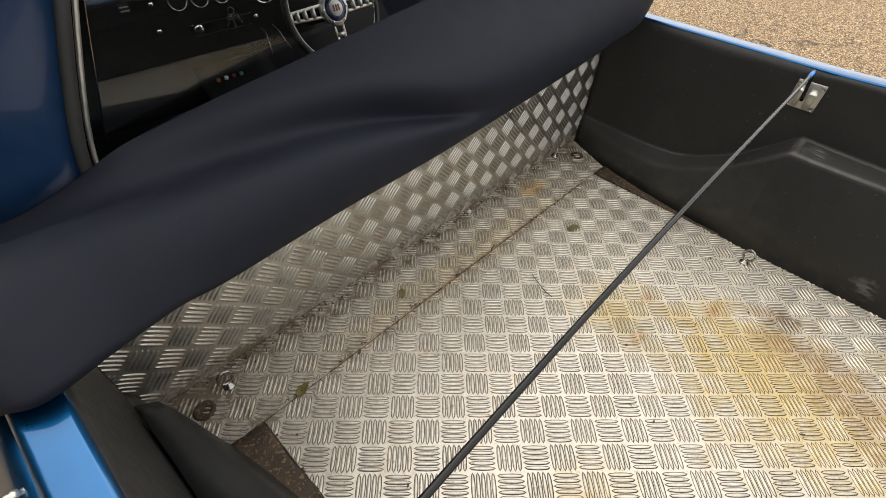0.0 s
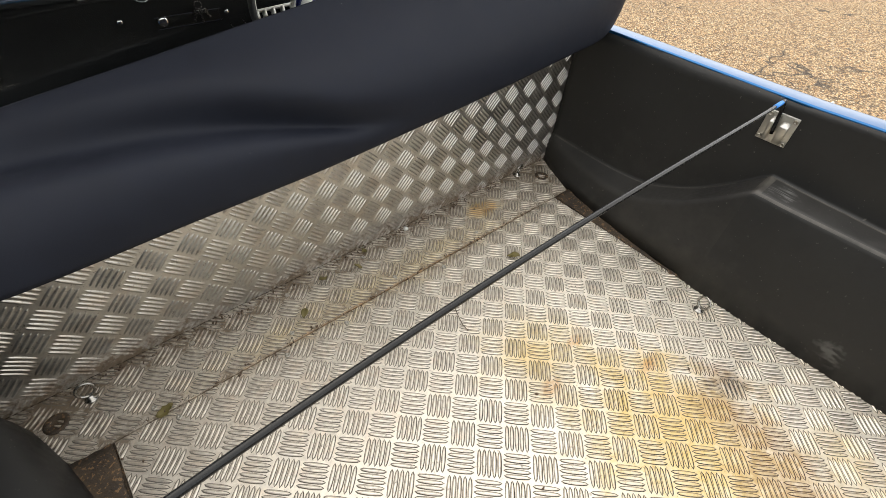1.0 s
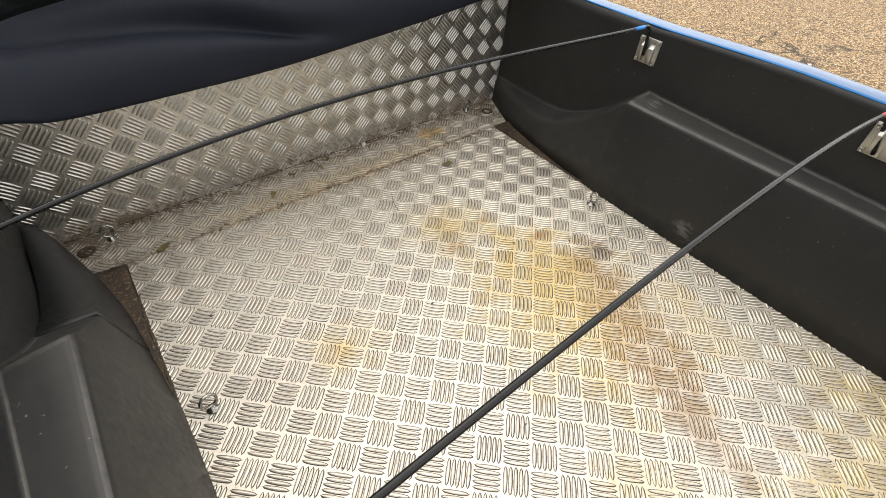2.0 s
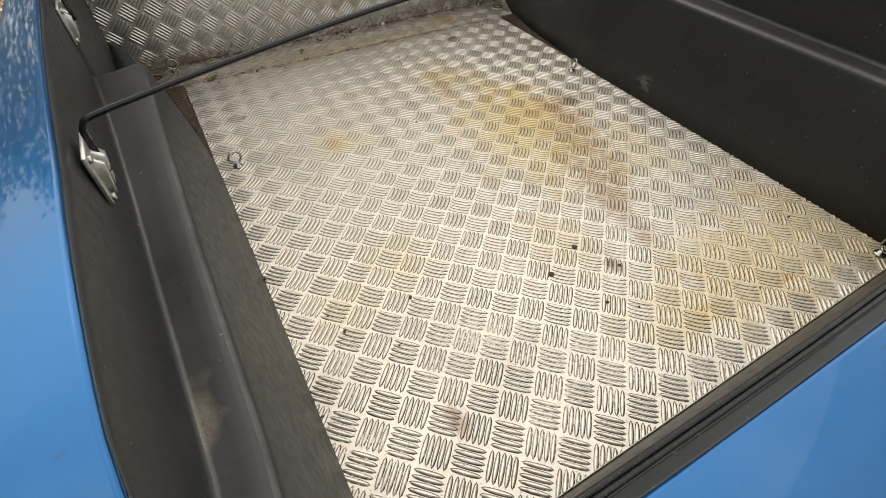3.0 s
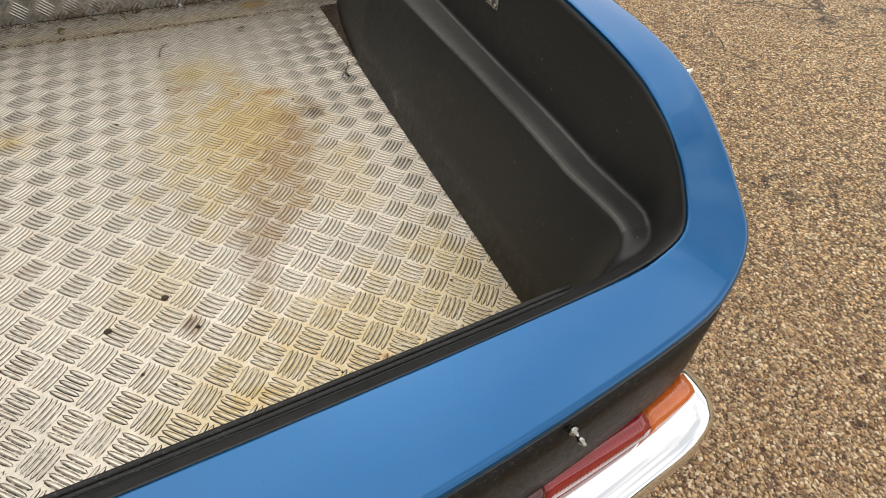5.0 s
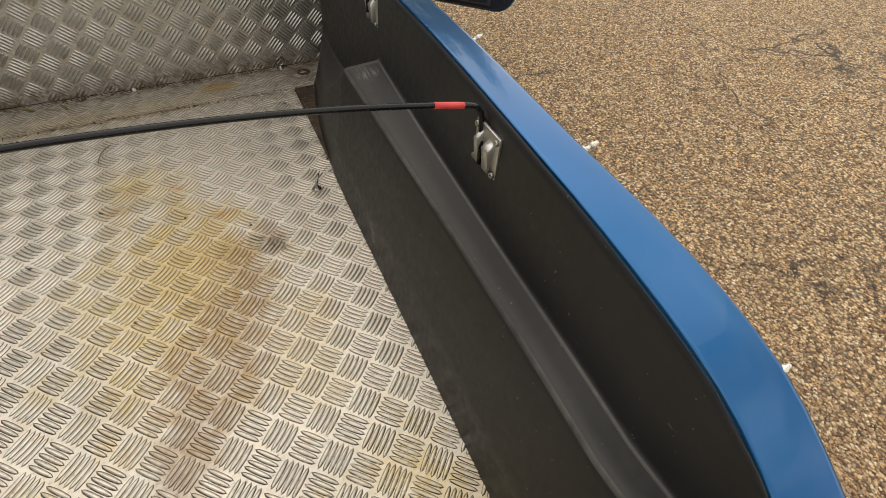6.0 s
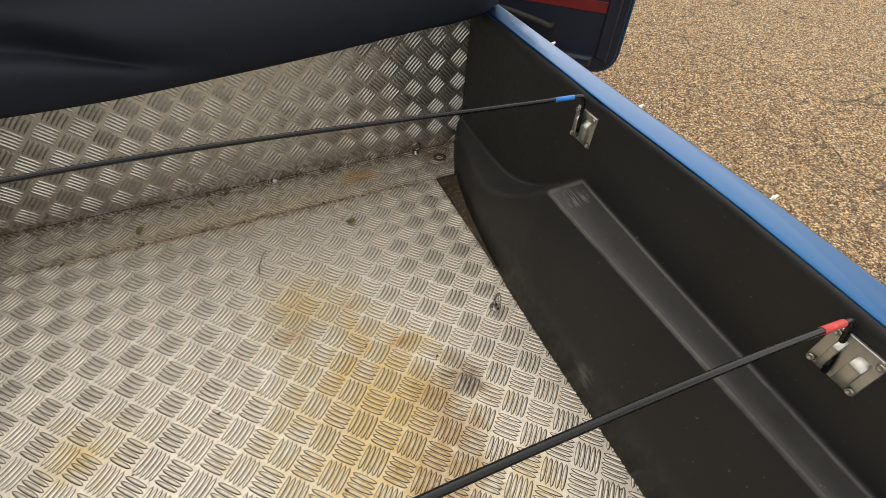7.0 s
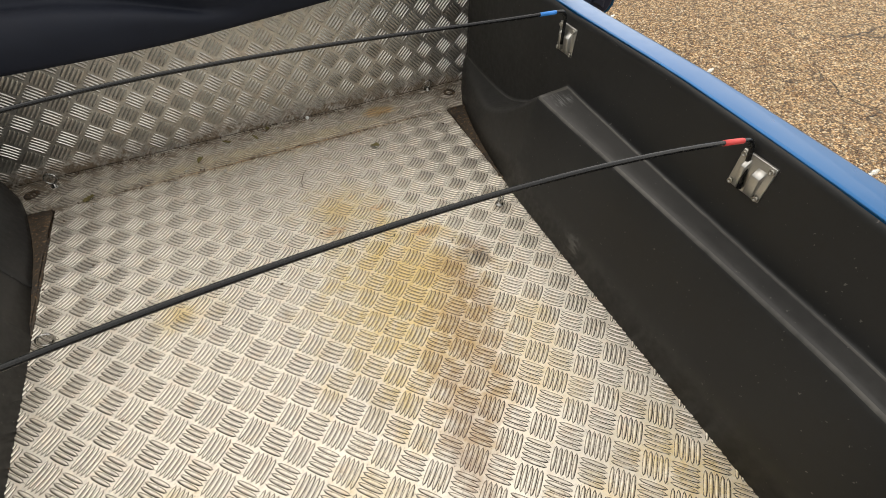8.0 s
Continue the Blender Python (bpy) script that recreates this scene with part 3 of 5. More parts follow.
def build_hedge(name, cx, cy, length, along, height, depth, seed, label):
    """A tall clipped-out hedge of leaf clumps on short stems."""
    rng = np.random.default_rng(seed)
    root = holder(name, label, "hedge", (cx, cy, GROUND_Z))
    ux, uy = math.cos(along), math.sin(along)
    bm = bmesh.new()
    for k in range(int(length / 1.3)):
        s = -length / 2 + 1.3 * (k + 0.5) + rng.uniform(-0.2, 0.2)
        b = Vector((s * ux, s * uy, 0))
        tube([b, b + Vector((rng.uniform(-.2, .2), rng.uniform(-.2, .2), height * 0.45)), b + Vector((rng.uniform(-.4, .4), rng.uniform(-.4, .4), height * 0.85))], [0.09, 0.06, 0.02], 6, bm=bm)
    tagged(part("stem_row", bm, M_BARK, root), kind="stuff")
    n = int(length * height * 140)
    s, d = rng.uniform(-length / 2, length / 2, n), rng.normal(0, depth / 3, n)
    top = height * (0.80 + 0.20 * np.sin(s * 1.1 + seed) * np.sin(s * 0.43 + 1) + rng.uniform(-0.08, 0.10, n))
    z = top * rng.uniform(0.0, 1.0, n) ** 0.8
    c = np.stack([s * ux - d * uy, s * uy + d * ux, z], -1)
    size = rng.uniform(0.09, 0.20, n)
    a = rng.normal(size=(n, 3)); a /= np.linalg.norm(a, axis=1)[:, None]
    b = np.cross(a, rng.normal(size=(n, 3))); b /= np.linalg.norm(b, axis=1)[:, None]
    q = np.stack([c - a * size[:, None], c - b * size[:, None] * 0.5, c + a * size[:, None], c + b * size[:, None] * 0.5], 1).reshape(-1, 3)
    me = bpy.data.meshes.new("foliage")
    me.from_pydata(q.tolist(), [], (np.arange(n * 4).reshape(-1, 4)).tolist())
    me.materials.append(M_FOLIAGE)
    ob = new("foliage", me)
    ob.parent = root
    tagged(ob, kind="stuff")


# known only from reflections in the paint; height chosen to darken the near-side rim
build_hedge("hedge", -9.0, 4.0, 24.0, math.pi / 2, 10.5, 1.8, 3, "tall green hedge along the far side of the yard")
build_hedge("hedge", -4.0, 16.0, 34.0, 0.16, 12.5, 2.4, 8, "tall green hedge beyond the front of the pickup")
# two more out of view, added to give reflections a dark horizon
build_hedge("hedge", -1.0, -15.0, 26.0, -0.1, 2.6, 1.8, 21, "unseen green hedge added behind the pickup for reflections")
build_hedge("hedge", 17.0, 3.0, 26.0, math.pi / 2 + 0.1, 2.2, 1.8, 13, "unseen green hedge added at the edge of the yard for reflections")

# ---------------------------------------------------------------- the pickup: shell
car = holder("pickup_car", "blue two-door pickup car with a metal-floored load bed", "car", (0, 0, GROUND_Z))
car_inv = Matrix.Translation((0, 0, -GROUND_Z))


def carpart(name, bm, material, label="", smooth=True):
    bmesh.ops.translate(bm, vec=(0, 0, -GROUND_Z), verts=bm.verts)
    return part(name, bm, material, car, label, smooth)


# rim stations from the cab back to the middle of the tail: inner edge, outer edge (half car, from its centre line)
RIM = [((0.700, 1.62, 0.396), (0.765, 1.62, 0.390)), ((0.697, 1.46, 0.397), (0.760, 1.46, 0.393)), ((0.692, 1.20, 0.399), (0.753, 1.20, 0.396)),
       ((0.686, 0.90, 0.400), (0.747, 0.90, 0.398)), ((0.678, 0.60, 0.400), (0.738, 0.60, 0.400)), ((0.664, 0.32, 0.398), (0.726, 0.32, 0.399)),
       ((0.653, 0.16, 0.389), (0.716, 0.15, 0.394)), ((0.645, 0.05, 0.372), (0.706, 0.04, 0.378)), ((0.637, -0.030, 0.340), (0.697, -0.042, 0.343)),
       ((0.631, -0.075, 0.303), (0.694, -0.100, 0.303)), ((0.612, -0.106, 0.279), (0.673, -0.147, 0.279)), ((0.580, -0.114, 0.260), (0.621, -0.183, 0.255)),
       ((0.530, -0.118, 0.251), (0.541, -0.205, 0.249)), ((0.390, -0.123, 0.250), (0.386, -0.226, 0.249)), ((0.200, -0.127, 0.250), (0.200, -0.240, 0.250)),
       ((0.0, -0.129, 0.250), (0.0, -0.243, 0.250))]


def both(half, n=3):
    """Stations of the right half, smoothed, followed by the left half mirrored."""
    flat = [np.concatenate([np.array(q, float) for q in st]) for st in half]
    right = catmull(flat, n)
    left = []
    for st in right[-2::-1]:
        s = st.copy()
        s[0::3] *= -1
        left.append(s)
    out = []
    for st in right + left:
        out.append([Vector((st[k] + XC, st[k + 1], st[k + 2])) for k in range(0, len(st), 3)])
    return out


def nip(p, left=0.014, right=0.012):
    """The near-side rim stands further in than the off-side one, and both tail corners a little further out."""
    if p.x < 0:
        s = max(0.0, min(1.0, (0.34 - p.y) / 0.3)) * max(0.0, min(1.0, (-p.x - 0.43) / 0.14))
        return p + Vector((left * max(0.0, min(1.0, (p.y - 0.55) / 0.4)) - 0.013 * s, 0.005 * s, 0))
    s = max(0.0, min(1.0, (0.34 - p.y) / 0.3)) * max(0.0, min(1.0, (p.x - 0.45) / 0.12))
    return p + Vector((right * s, 0, 0))


def lift(y, top=1.0):
    """How far the off-side rim swells above the near-side one, from 0 to 1 along the bed."""
    return top * float(np.interp(y, (-0.10, 0.12, 0.30, 0.62, 0.92), (0.0, 0.6, 1.0, 1.0, 0.0)))


def off_side(p, dx, dz):
    return p + Vector((dx, 0, dz)) * lift(p.y) if p.x > 0 else p


def build_shell():
    rim, flank, tail = [], [], []
    for a, b in both(RIM):
        wide, a, b = b, off_side(nip(a, 0.0), -0.011, 0.015), off_side(nip(b, 0.015, 0.016), -0.012, 0.014)
        out = Vector((b.x - a.x, b.y - a.y, 0)).normalized()
        rear = max(0.0, min(1.0, (0.02 - b.y) / 0.12))       # 1 on the tail, 0 along the sides
        w, up = b - a, Vector((0, 0, 1))
        rim.append([a - up * 0.012 + out * 0.004, a - up * 0.003, a + out * 0.003 + up * 0.0010, a + out * 0.006 + up * 0.0013, a + w * 0.5 + up * 0.0015,
                    b - out * 0.010 + up * 0.0013, b - out * 0.006 + up * 0.0008, b - out * 0.002 - up * 0.003, b - up * 0.008, b - up * 0.014 - out * 0.001])
        sidep = [(-0.001, -0.013), (0.008, -0.05), (0.024, -0.13), (0.036, -0.24), (0.034, -0.38), (0.012, -0.52), (-0.03, -0.70), (-0.12, -0.76)]
        tailp = [(-0.002, -0.012), (0.008, -0.05), (0.016, -0.09), (0.021, -0.125), (0.016, -0.16), (0.0, -0.25), (-0.02, -0.40), (-0.10, -0.50)]
        flank.append([b.lerp(Vector((wide.x, wide.y, b.z)), max(0.0, min(1.0, (-oz - 0.013) / 0.10))) + out * (0.045 * max(0.0, min(1.0, (-oz - 0.013) / 0.12)) * (b.x < 0) * max(0.0, min(1.0, (b.y - 0.3) / 0.3)) + ox * (1 - rear) + tx * rear) + up * (oz * (1 - rear) + tz * rear) for (ox, oz), (tx, tz) in zip(sidep, tailp)])
        tail.append(rear)
    n = len(rim)

    def idx(i, j):
        return 1 if min(tail[i], tail[min(i + 1, n - 1)]) > 0.45 else 0
    for name, rows, label in (("rim_panel", rim, "blue painted rim of the load bed"), ("body_side", flank, "blue flanks and black tail panel")):
        ob = carpart(name, sheet(rows, index=idx if name == "body_side" else None), [M_BLUE, M_BLACKPAINT], label)
        bm = bmesh.new()
        bm.from_mesh(ob.data)
        bmesh.ops.recalc_face_normals(bm, faces=bm.faces)
        bm.to_mesh(ob.data)
        bm.free()
        thick(ob, 0.003)


build_shell()

# liner stations: floor edge, ledge inner edge, ledge outer edge, top under the rim (half car)
LINER = [((0.672, 1.455, 0.0), (0.676, 1.455, 0.066), (0.688, 1.455, 0.090), (0.697, 1.455, 0.389)),
         ((0.635, 1.38, 0.0), (0.655, 1.38, 0.066), (0.684, 1.38, 0.088), (0.696, 1.38, 0.390)),
         ((0.602, 1.28, 0.0), (0.634, 1.28, 0.070), (0.680, 1.28, 0.087), (0.694, 1.28, 0.391)),
         ((0.584, 1.20, 0.0), (0.612, 1.20, 0.076), (0.678, 1.20, 0.089), (0.692, 1.20, 0.391)),
         ((0.570, 1.12, 0.0), (0.598, 1.12, 0.096), (0.677, 1.12, 0.102), (0.690, 1.12, 0.391)),
         ((0.559, 1.03, 0.0), (0.590, 1.03, 0.144), (0.676, 1.03, 0.146), (0.688, 1.03, 0.392)),
         ((0.551, 0.95, 0.0), (0.594, 0.95, 0.200), (0.677, 0.95, 0.200), (0.687, 0.95, 0.392)),
         ((0.547, 0.905, 0.0), (0.597, 0.905, 0.236), (0.680, 0.905, 0.233), (0.686, 0.905, 0.392)),
         ((0.545, 0.888, 0.0), (0.597, 0.888, 0.241), (0.680, 0.888, 0.237), (0.685, 0.888, 0.392)),
         ((0.544, 0.840, 0.0), (0.597, 0.840, 0.240), (0.677, 0.840, 0.236), (0.684, 0.840, 0.392)),
         ((0.543, 0.750, 0.0), (0.597, 0.750, 0.240), (0.671, 0.750, 0.236), (0.682, 0.750, 0.392)),
         ((0.543, 0.60, 0.0), (0.597, 0.60, 0.240), (0.662, 0.60, 0.236), (0.678, 0.60, 0.392)),
         ((0.543, 0.32, 0.0), (0.596, 0.32, 0.240), (0.649, 0.32, 0.236), (0.664, 0.32, 0.390)),
         ((0.543, 0.10, 0.0), (0.592, 0.10, 0.241), (0.642, 0.10, 0.237), (0.650, 0.10, 0.374)),
         ((0.543, 0.01, 0.0), (0.590, 0.00, 0.242), (0.638, 0.00, 0.238), (0.642, 0.02, 0.354)),
         ((0.543, -0.035, 0.0), (0.586, -0.040, 0.242), (0.633, -0.042, 0.238), (0.637, -0.030, 0.332)),
         ((0.541, -0.055, 0.0), (0.574, -0.066, 0.238), (0.610, -0.076, 0.237), (0.631, -0.075, 0.295)),
         ((0.538, -0.062, 0.0), (0.548, -0.080, 0.215), (0.570, -0.094, 0.236), (0.612, -0.106, 0.271)),
         ((0.49, -0.064, 0.0), (0.49, -0.082, 0.160), (0.500, -0.100, 0.234), (0.550, -0.116, 0.247)),
         ((0.38, -0.064, 0.0), (0.38, -0.084, 0.150), (0.38, -0.103, 0.233), (0.390, -0.124, 0.243)),
         ((0.20, -0.064, 0.0), (0.20, -0.085, 0.150), (0.20, -0.106, 0.234), (0.200, -0.128, 0.243)),
         ((0.0, -0.064, 0.0), (0.0, -0.085, 0.150), (0.0, -0.107, 0.235), (0.0, -0.130, 0.243))]


def build_liner():
    rows = []
    for p0, p1, p2, p3 in both(LINER, 4):
        p3 = off_side(nip(p3, 0.0), -0.011, 0.015) + Vector((0, 0, 0.0055))
        w = 1.0 if p2.y < 0.90 else max(0.0, 1 - (p2.y - 0.90) / 0.1)
        w *= max(0.0, min(1.0, (p2.y + 0.03) / 0.2)) * (p2.x > 0)
        p1, p2 = p1 + Vector((0, 0, 0.008)) * w, p2 + Vector((-0.004, 0, 0.017)) * w
        if p2.x < 0 and 0.0 < p2.y < 0.90:
            v = min(1.0, p2.y / 0.3)
            p1, p2 = p1 + Vector((0.001, 0, 0.010)) * v, p2 + Vector((-0.005, 0, 0)) * v
        turn = max(0.0, min(1.0, (0.06 - p2.y) / 0.1)) * max(0.0, min(1.0, (abs(p2.x) - 0.45) / 0.12))     # the ledge swings out into the tail corners
        p1, p2 = [p + Vector((0.012 if p.x > 0 else -0.006, 0, 0)) * turn for p in (p1, p2)]
        r = [p0, p0.lerp(p1, 0.35), p0.lerp(p1, 0.7)]
        r += fillet(p0, p1, p2, 0.013, 3)
        r += [p1.lerp(p2, 0.5)]
        r += fillet(p1, p2, p3, 0.007, 3)
        r += [p2.lerp(p3, 0.2), p2.lerp(p3, 0.5), p2.lerp(p3, 0.9), p3]
        rows.append(r)
    n = len(rows)

    def idx(i, j):
        k = min(i, n - 2 - i)                 # stations counted from the cab on either side
        if k < 28:
            return 2 if j == 8 and k < 24 else (1 if j < 8 else 0)
        if k < 32 and 4 <= j <= 8:           # the rubbed front lip of the ledge, its highlight painted in too
            return 2
        if k >= 62:
            return 0
        return 2 if j in (4, 8) else (1 if 5 <= j <= 8 else 0)
    ob = carpart("bed_liner", sheet(rows, index=idx), [M_LINER, M_LEDGE, M_EDGE_LIT], "black painted liner moulded over the wheel arches")
    thick(ob, 0.004, 1.0)


build_liner()

# ---------------------------------------------------------------- floor plates and bulkhead
PITCH_X, PITCH_Y = 0.0656, 0.0643
FLOOR_X0, FLOOR_Y0 = -0.2203, 0.7741    # the middle of one group of bars


def bar_group(turn):
    """Five raised lens-shaped bars side by side, on z = 0."""
    co, fa, mi = [], [], []
    L, W = 0.0428, 0.0052
    c, s = math.cos(turn), math.sin(turn)
    us = [-1, -0.8, -0.45, 0, 0.45, 0.8, 1, 0.8, 0.45, 0, -0.45, -0.8]
    sg = [0, 1, 1, 1, 1, 1, 0, -1, -1, -1, -1, -1]
    n = len(us)
    for k in range(-2, 3):
        length = L * (1.0 - 0.03 * abs(k))
        rings = []
        for grow, z in ((0.0013, 0.00012), (0.0, 0.0003), (-0.0006, 0.0011), (-0.0018, 0.0017)):
            ring = []
            for u, g in zip(us, sg):
                a = u * (length / 2 + grow * 1.6)
                b = g * max(0.0002, W / 2 * (1 - u * u) ** 0.55 + grow * ((0.65 if g > 0 else 1.25) if grow > 0 else (1 - u * u) ** 0.5)) if g else 0.0   # the dark ring is wider towards the tail, to draw the bar's shaded side
                b += k * 0.0084
                ring.append(len(co))
                co.append((a * c - b * s, a * s + b * c, z))
            rings.append(ring)
        for j in range(3):
            for q in range(n):
                fa.append((rings[j][q], rings[j][(q + 1) % n], rings[j + 1][(q + 1) % n], rings[j + 1][q]))
                mi.append(0 if j else 1)
        fa.append(tuple(rings[3]))
        mi.append(0)
    return np.array(co), fa, mi


def group_mesh(name, turn):
    co, fa, mi = bar_group(turn)
    me = bpy.data.meshes.new(name)
    me.from_pydata(co.tolist(), [], fa)
    me.materials.append(M_BAR)
    me.materials.append(M_GRIME_SHADE)
    me.polygons.foreach_set("material_index", mi)
    bm = bmesh.new()
    bm.from_mesh(me)
    bm.normal_update()
    if sum(f.normal.z for f in bm.faces) < 0:
        bmesh.ops.reverse_faces(bm, faces=bm.faces)
    bm.to_mesh(me)
    bm.free()
    me.polygons.foreach_set("use_smooth", [True] * len(me.polygons))
    return me


GROUP_A, GROUP_B = group_mesh("tread_block", radians(45)), group_mesh("tread_block", radians(-45))


def lay_tread(plate, outline, phase, m, single, mats=(M_BAR, M_GRIME_SHADE)):
    """Blocks of bars over a convex plate (anticlockwise outline), cut off at its edges. Those that single() picks are pieces of their own."""
    n = len(outline)
    sides = []
    for (ax, ay), (bx, by) in zip(outline, outline[1:] + outline[:1]):
        l = math.hypot(bx - ax, by - ay)
        sides.append((ax, ay, (by - ay) / l, -(bx - ax) / l))          # a point and the outward normal
    xs, ys = [p[0] for p in outline], [p[1] for p in outline]
    co, fa, mi = [], [], []
    for k in (0, 1):
        me = GROUP_B if k else GROUP_A
        for i in range(math.floor((min(xs) - phase[0]) / PITCH_X) - 1, math.ceil((max(xs) - phase[0]) / PITCH_X) + 2):
            for j in range(math.floor((min(ys) - phase[1]) / PITCH_Y) - 1, math.ceil((max(ys) - phase[1]) / PITCH_Y) + 2):
                x, y = phase[0] + (i + k / 2) * PITCH_X, phase[1] + (j + k / 2) * PITCH_Y
                far = [(x - ax) * nx + (y - ay) * ny for ax, ay, nx, ny in sides]
                if max(far) > 0.028:
                    continue
                cut = [s for s, d in zip(sides, far) if d > -0.031]
                if not cut and single(x, y):
                    ob = new("tread_block", me)
                    ob.parent = plate
                    ob.matrix_basis = car_inv @ m @ Matrix.Translation((x, y, 0))
                    continue
                bm = None
                if cut:
                    bm = bmesh.new()
                    bm.from_mesh(me)
                    for ax, ay, nx, ny in cut:
                        bmesh.ops.bisect_plane(bm, geom=bm.verts[:] + bm.edges[:] + bm.faces[:], plane_co=(ax - x - nx * 0.0015, ay - y - ny * 0.0015, 0), plane_no=(nx, ny, 0), clear_outer=True)
                    bm.verts.index_update()
                base = len(co)
                for v in (bm.verts if bm else me.vertices):
                    co.append(tuple(m @ (v.co + Vector((x, y, 0)))))
                if bm:
                    for f in bm.faces:
                        fa.append([base + v.index for v in f.verts])
                        mi.append(f.material_index)
                    bm.free()
                else:
                    for p in me.polygons:
                        fa.append([base + q for q in p.vertices])
                        mi.append(p.material_index)
    me = bpy.data.meshes.new("tread_rest")
    me.from_pydata(co, [], fa)
    for mt in mats:
        me.materials.append(mt)
    me.polygons.foreach_set("material_index", mi)
    me.polygons.foreach_set("use_smooth", [True] * len(me.polygons))
    ob = new("tread_rest", me)
    ob.parent = plate
    ob.matrix_basis = car_inv
    tagged(ob, kind="stuff")


def slab(outline, z0, z1, bevel=0.0012):
    bm = bmesh.new()
    lo = [bm.verts.new((x, y, z0)) for x, y in outline]
    f = bm.faces.new(lo)
    r = bmesh.ops.extrude_face_region(bm, geom=[f])
    up = [v for v in r["geom"] if isinstance(v, bmesh.types.BMVert)]
    bmesh.ops.translate(bm, vec=(0, 0, z1 - z0), verts=up)
    bmesh.ops.recalc_face_normals(bm, faces=bm.faces)
    if bevel:
        top = [e for e in bm.edges if all(abs(v.co.z - z1) < 1e-6 for v in e.verts)]
        bmesh.ops.bevel(bm, geom=top, offset=bevel, segments=1, affect="EDGES")
    return bm


# the sub-floor shows in the gaps beside the plates
carpart("bed_subfloor", slab([(-0.66, -0.075), (0.68, -0.075), (0.70, 1.47), (-0.69, 1.47)], -0.03, -0.003), M_TARMAT, "dirty black sub-floor", False)
FLOOR_L, FLOOR_R, SEAM = -0.540, 0.555, 1.308
MAIN_PLATE = [(FLOOR_L - 0.006, -0.062), (FLOOR_R + 0.002, -0.062), (FLOOR_R, SEAM - 0.0010), (FLOOR_L, SEAM - 0.0010)]
FRONT_PLATE = [(-0.60, SEAM + 0.0010), (0.612, SEAM + 0.0010), (0.678, 1.4565), (-0.668, 1.4565)]
floor_plate = carpart("floor_plate", slab(MAIN_PLATE, -0.003, 0.0, 0.0006), M_PLATE, "aluminium chequer plate with ochre stains", False)
front_plate = carpart("front_floor_plate", slab(FRONT_PLATE, -0.003, 0.0005, 0.0006), M_PLATE, "aluminium chequer plate strip, dirty along its seam", False)
lay_tread(floor_plate, MAIN_PLATE, (FLOOR_X0, FLOOR_Y0), Matrix(), lambda x, y: y < 0.50)
lay_tread(front_plate, FRONT_PLATE, (FLOOR_X0 - 0.006, FLOOR_Y0 + 0.003), Matrix.Translation((0, 0, 0.0005)), lambda x, y: False)

BH_Y = 1.458
BULKHEAD = [(-0.672, 0.002), (0.684, 0.002), (0.698, 0.10), (0.705, 0.36), (0.704, 0.44), (-0.688, 0.33), (-0.682, 0.06)]
bm = slab(BULKHEAD, 0.0, 0.003)
BHM = Matrix.Translation((0, BH_Y, 0)) @ Euler((radians(90), 0, 0)).to_matrix().to_4x4()
bmesh.ops.transform(bm, matrix=BHM, verts=bm.verts)
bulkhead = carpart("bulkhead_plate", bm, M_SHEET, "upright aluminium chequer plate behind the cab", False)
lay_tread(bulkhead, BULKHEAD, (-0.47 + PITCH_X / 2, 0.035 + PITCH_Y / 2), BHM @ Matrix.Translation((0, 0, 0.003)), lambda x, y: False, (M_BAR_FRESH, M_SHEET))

# gritty bitumen pads in the wedges beside the plates
def pad(corners, seed):
    rng = np.random.default_rng(seed)
    a, q, r = [Vector((*p, 0)) for p in corners]
    rows = []
    for k in range(25):
        t = k / 24
        m, n = a.lerp(r, t), q.lerp(r, t)
        rows.append([(m.lerp(n, u).x + rng.normal(0, 0.0012), m.lerp(n, u).y + rng.normal(0, 0.0012), 0.0012 + rng.uniform(0, 0.0022)) for u in np.linspace(0, 1, 8)])
    thick(carpart("bitumen_pad", sheet(rows), M_TARMAT, "gritty black bitumen pad flecked with rust"), 0.004, -1)


pad([(-0.622, SEAM), (FLOOR_L - 0.003, SEAM - 0.004), (FLOOR_L - 0.004, 0.83)], 2)
pad([(0.632, SEAM), (FLOOR_R + 0.003, SEAM - 0.002), (FLOOR_R + 0.004, 0.95)], 3)

# pop rivets beside the seam
for x, y in ((-0.473, 1.329), (-0.446, 1.287), (-0.219, 1.329), (-0.249, 1.288), (0.03, 1.329), (-0.121, 1.286), (0.28, 1.329), (0.138, 1.287), (0.50, 1.329), (0.39, 1.286), (-0.378, 1.422), (-0.182, 1.424), (0.008, 1.424), (0.21, 1.424)):
    bm = lathe([(0.0050, 0.0), (0.0048, 0.0014), (0.0036, 0.0022), (0.0020, 0.0022), (0.0018, 0.0008)], 14, m=Matrix.Translation((x, y, 0.0006)))
    carpart("pop_rivet", bm, M_ZINC, "dull hollow pop rivet")

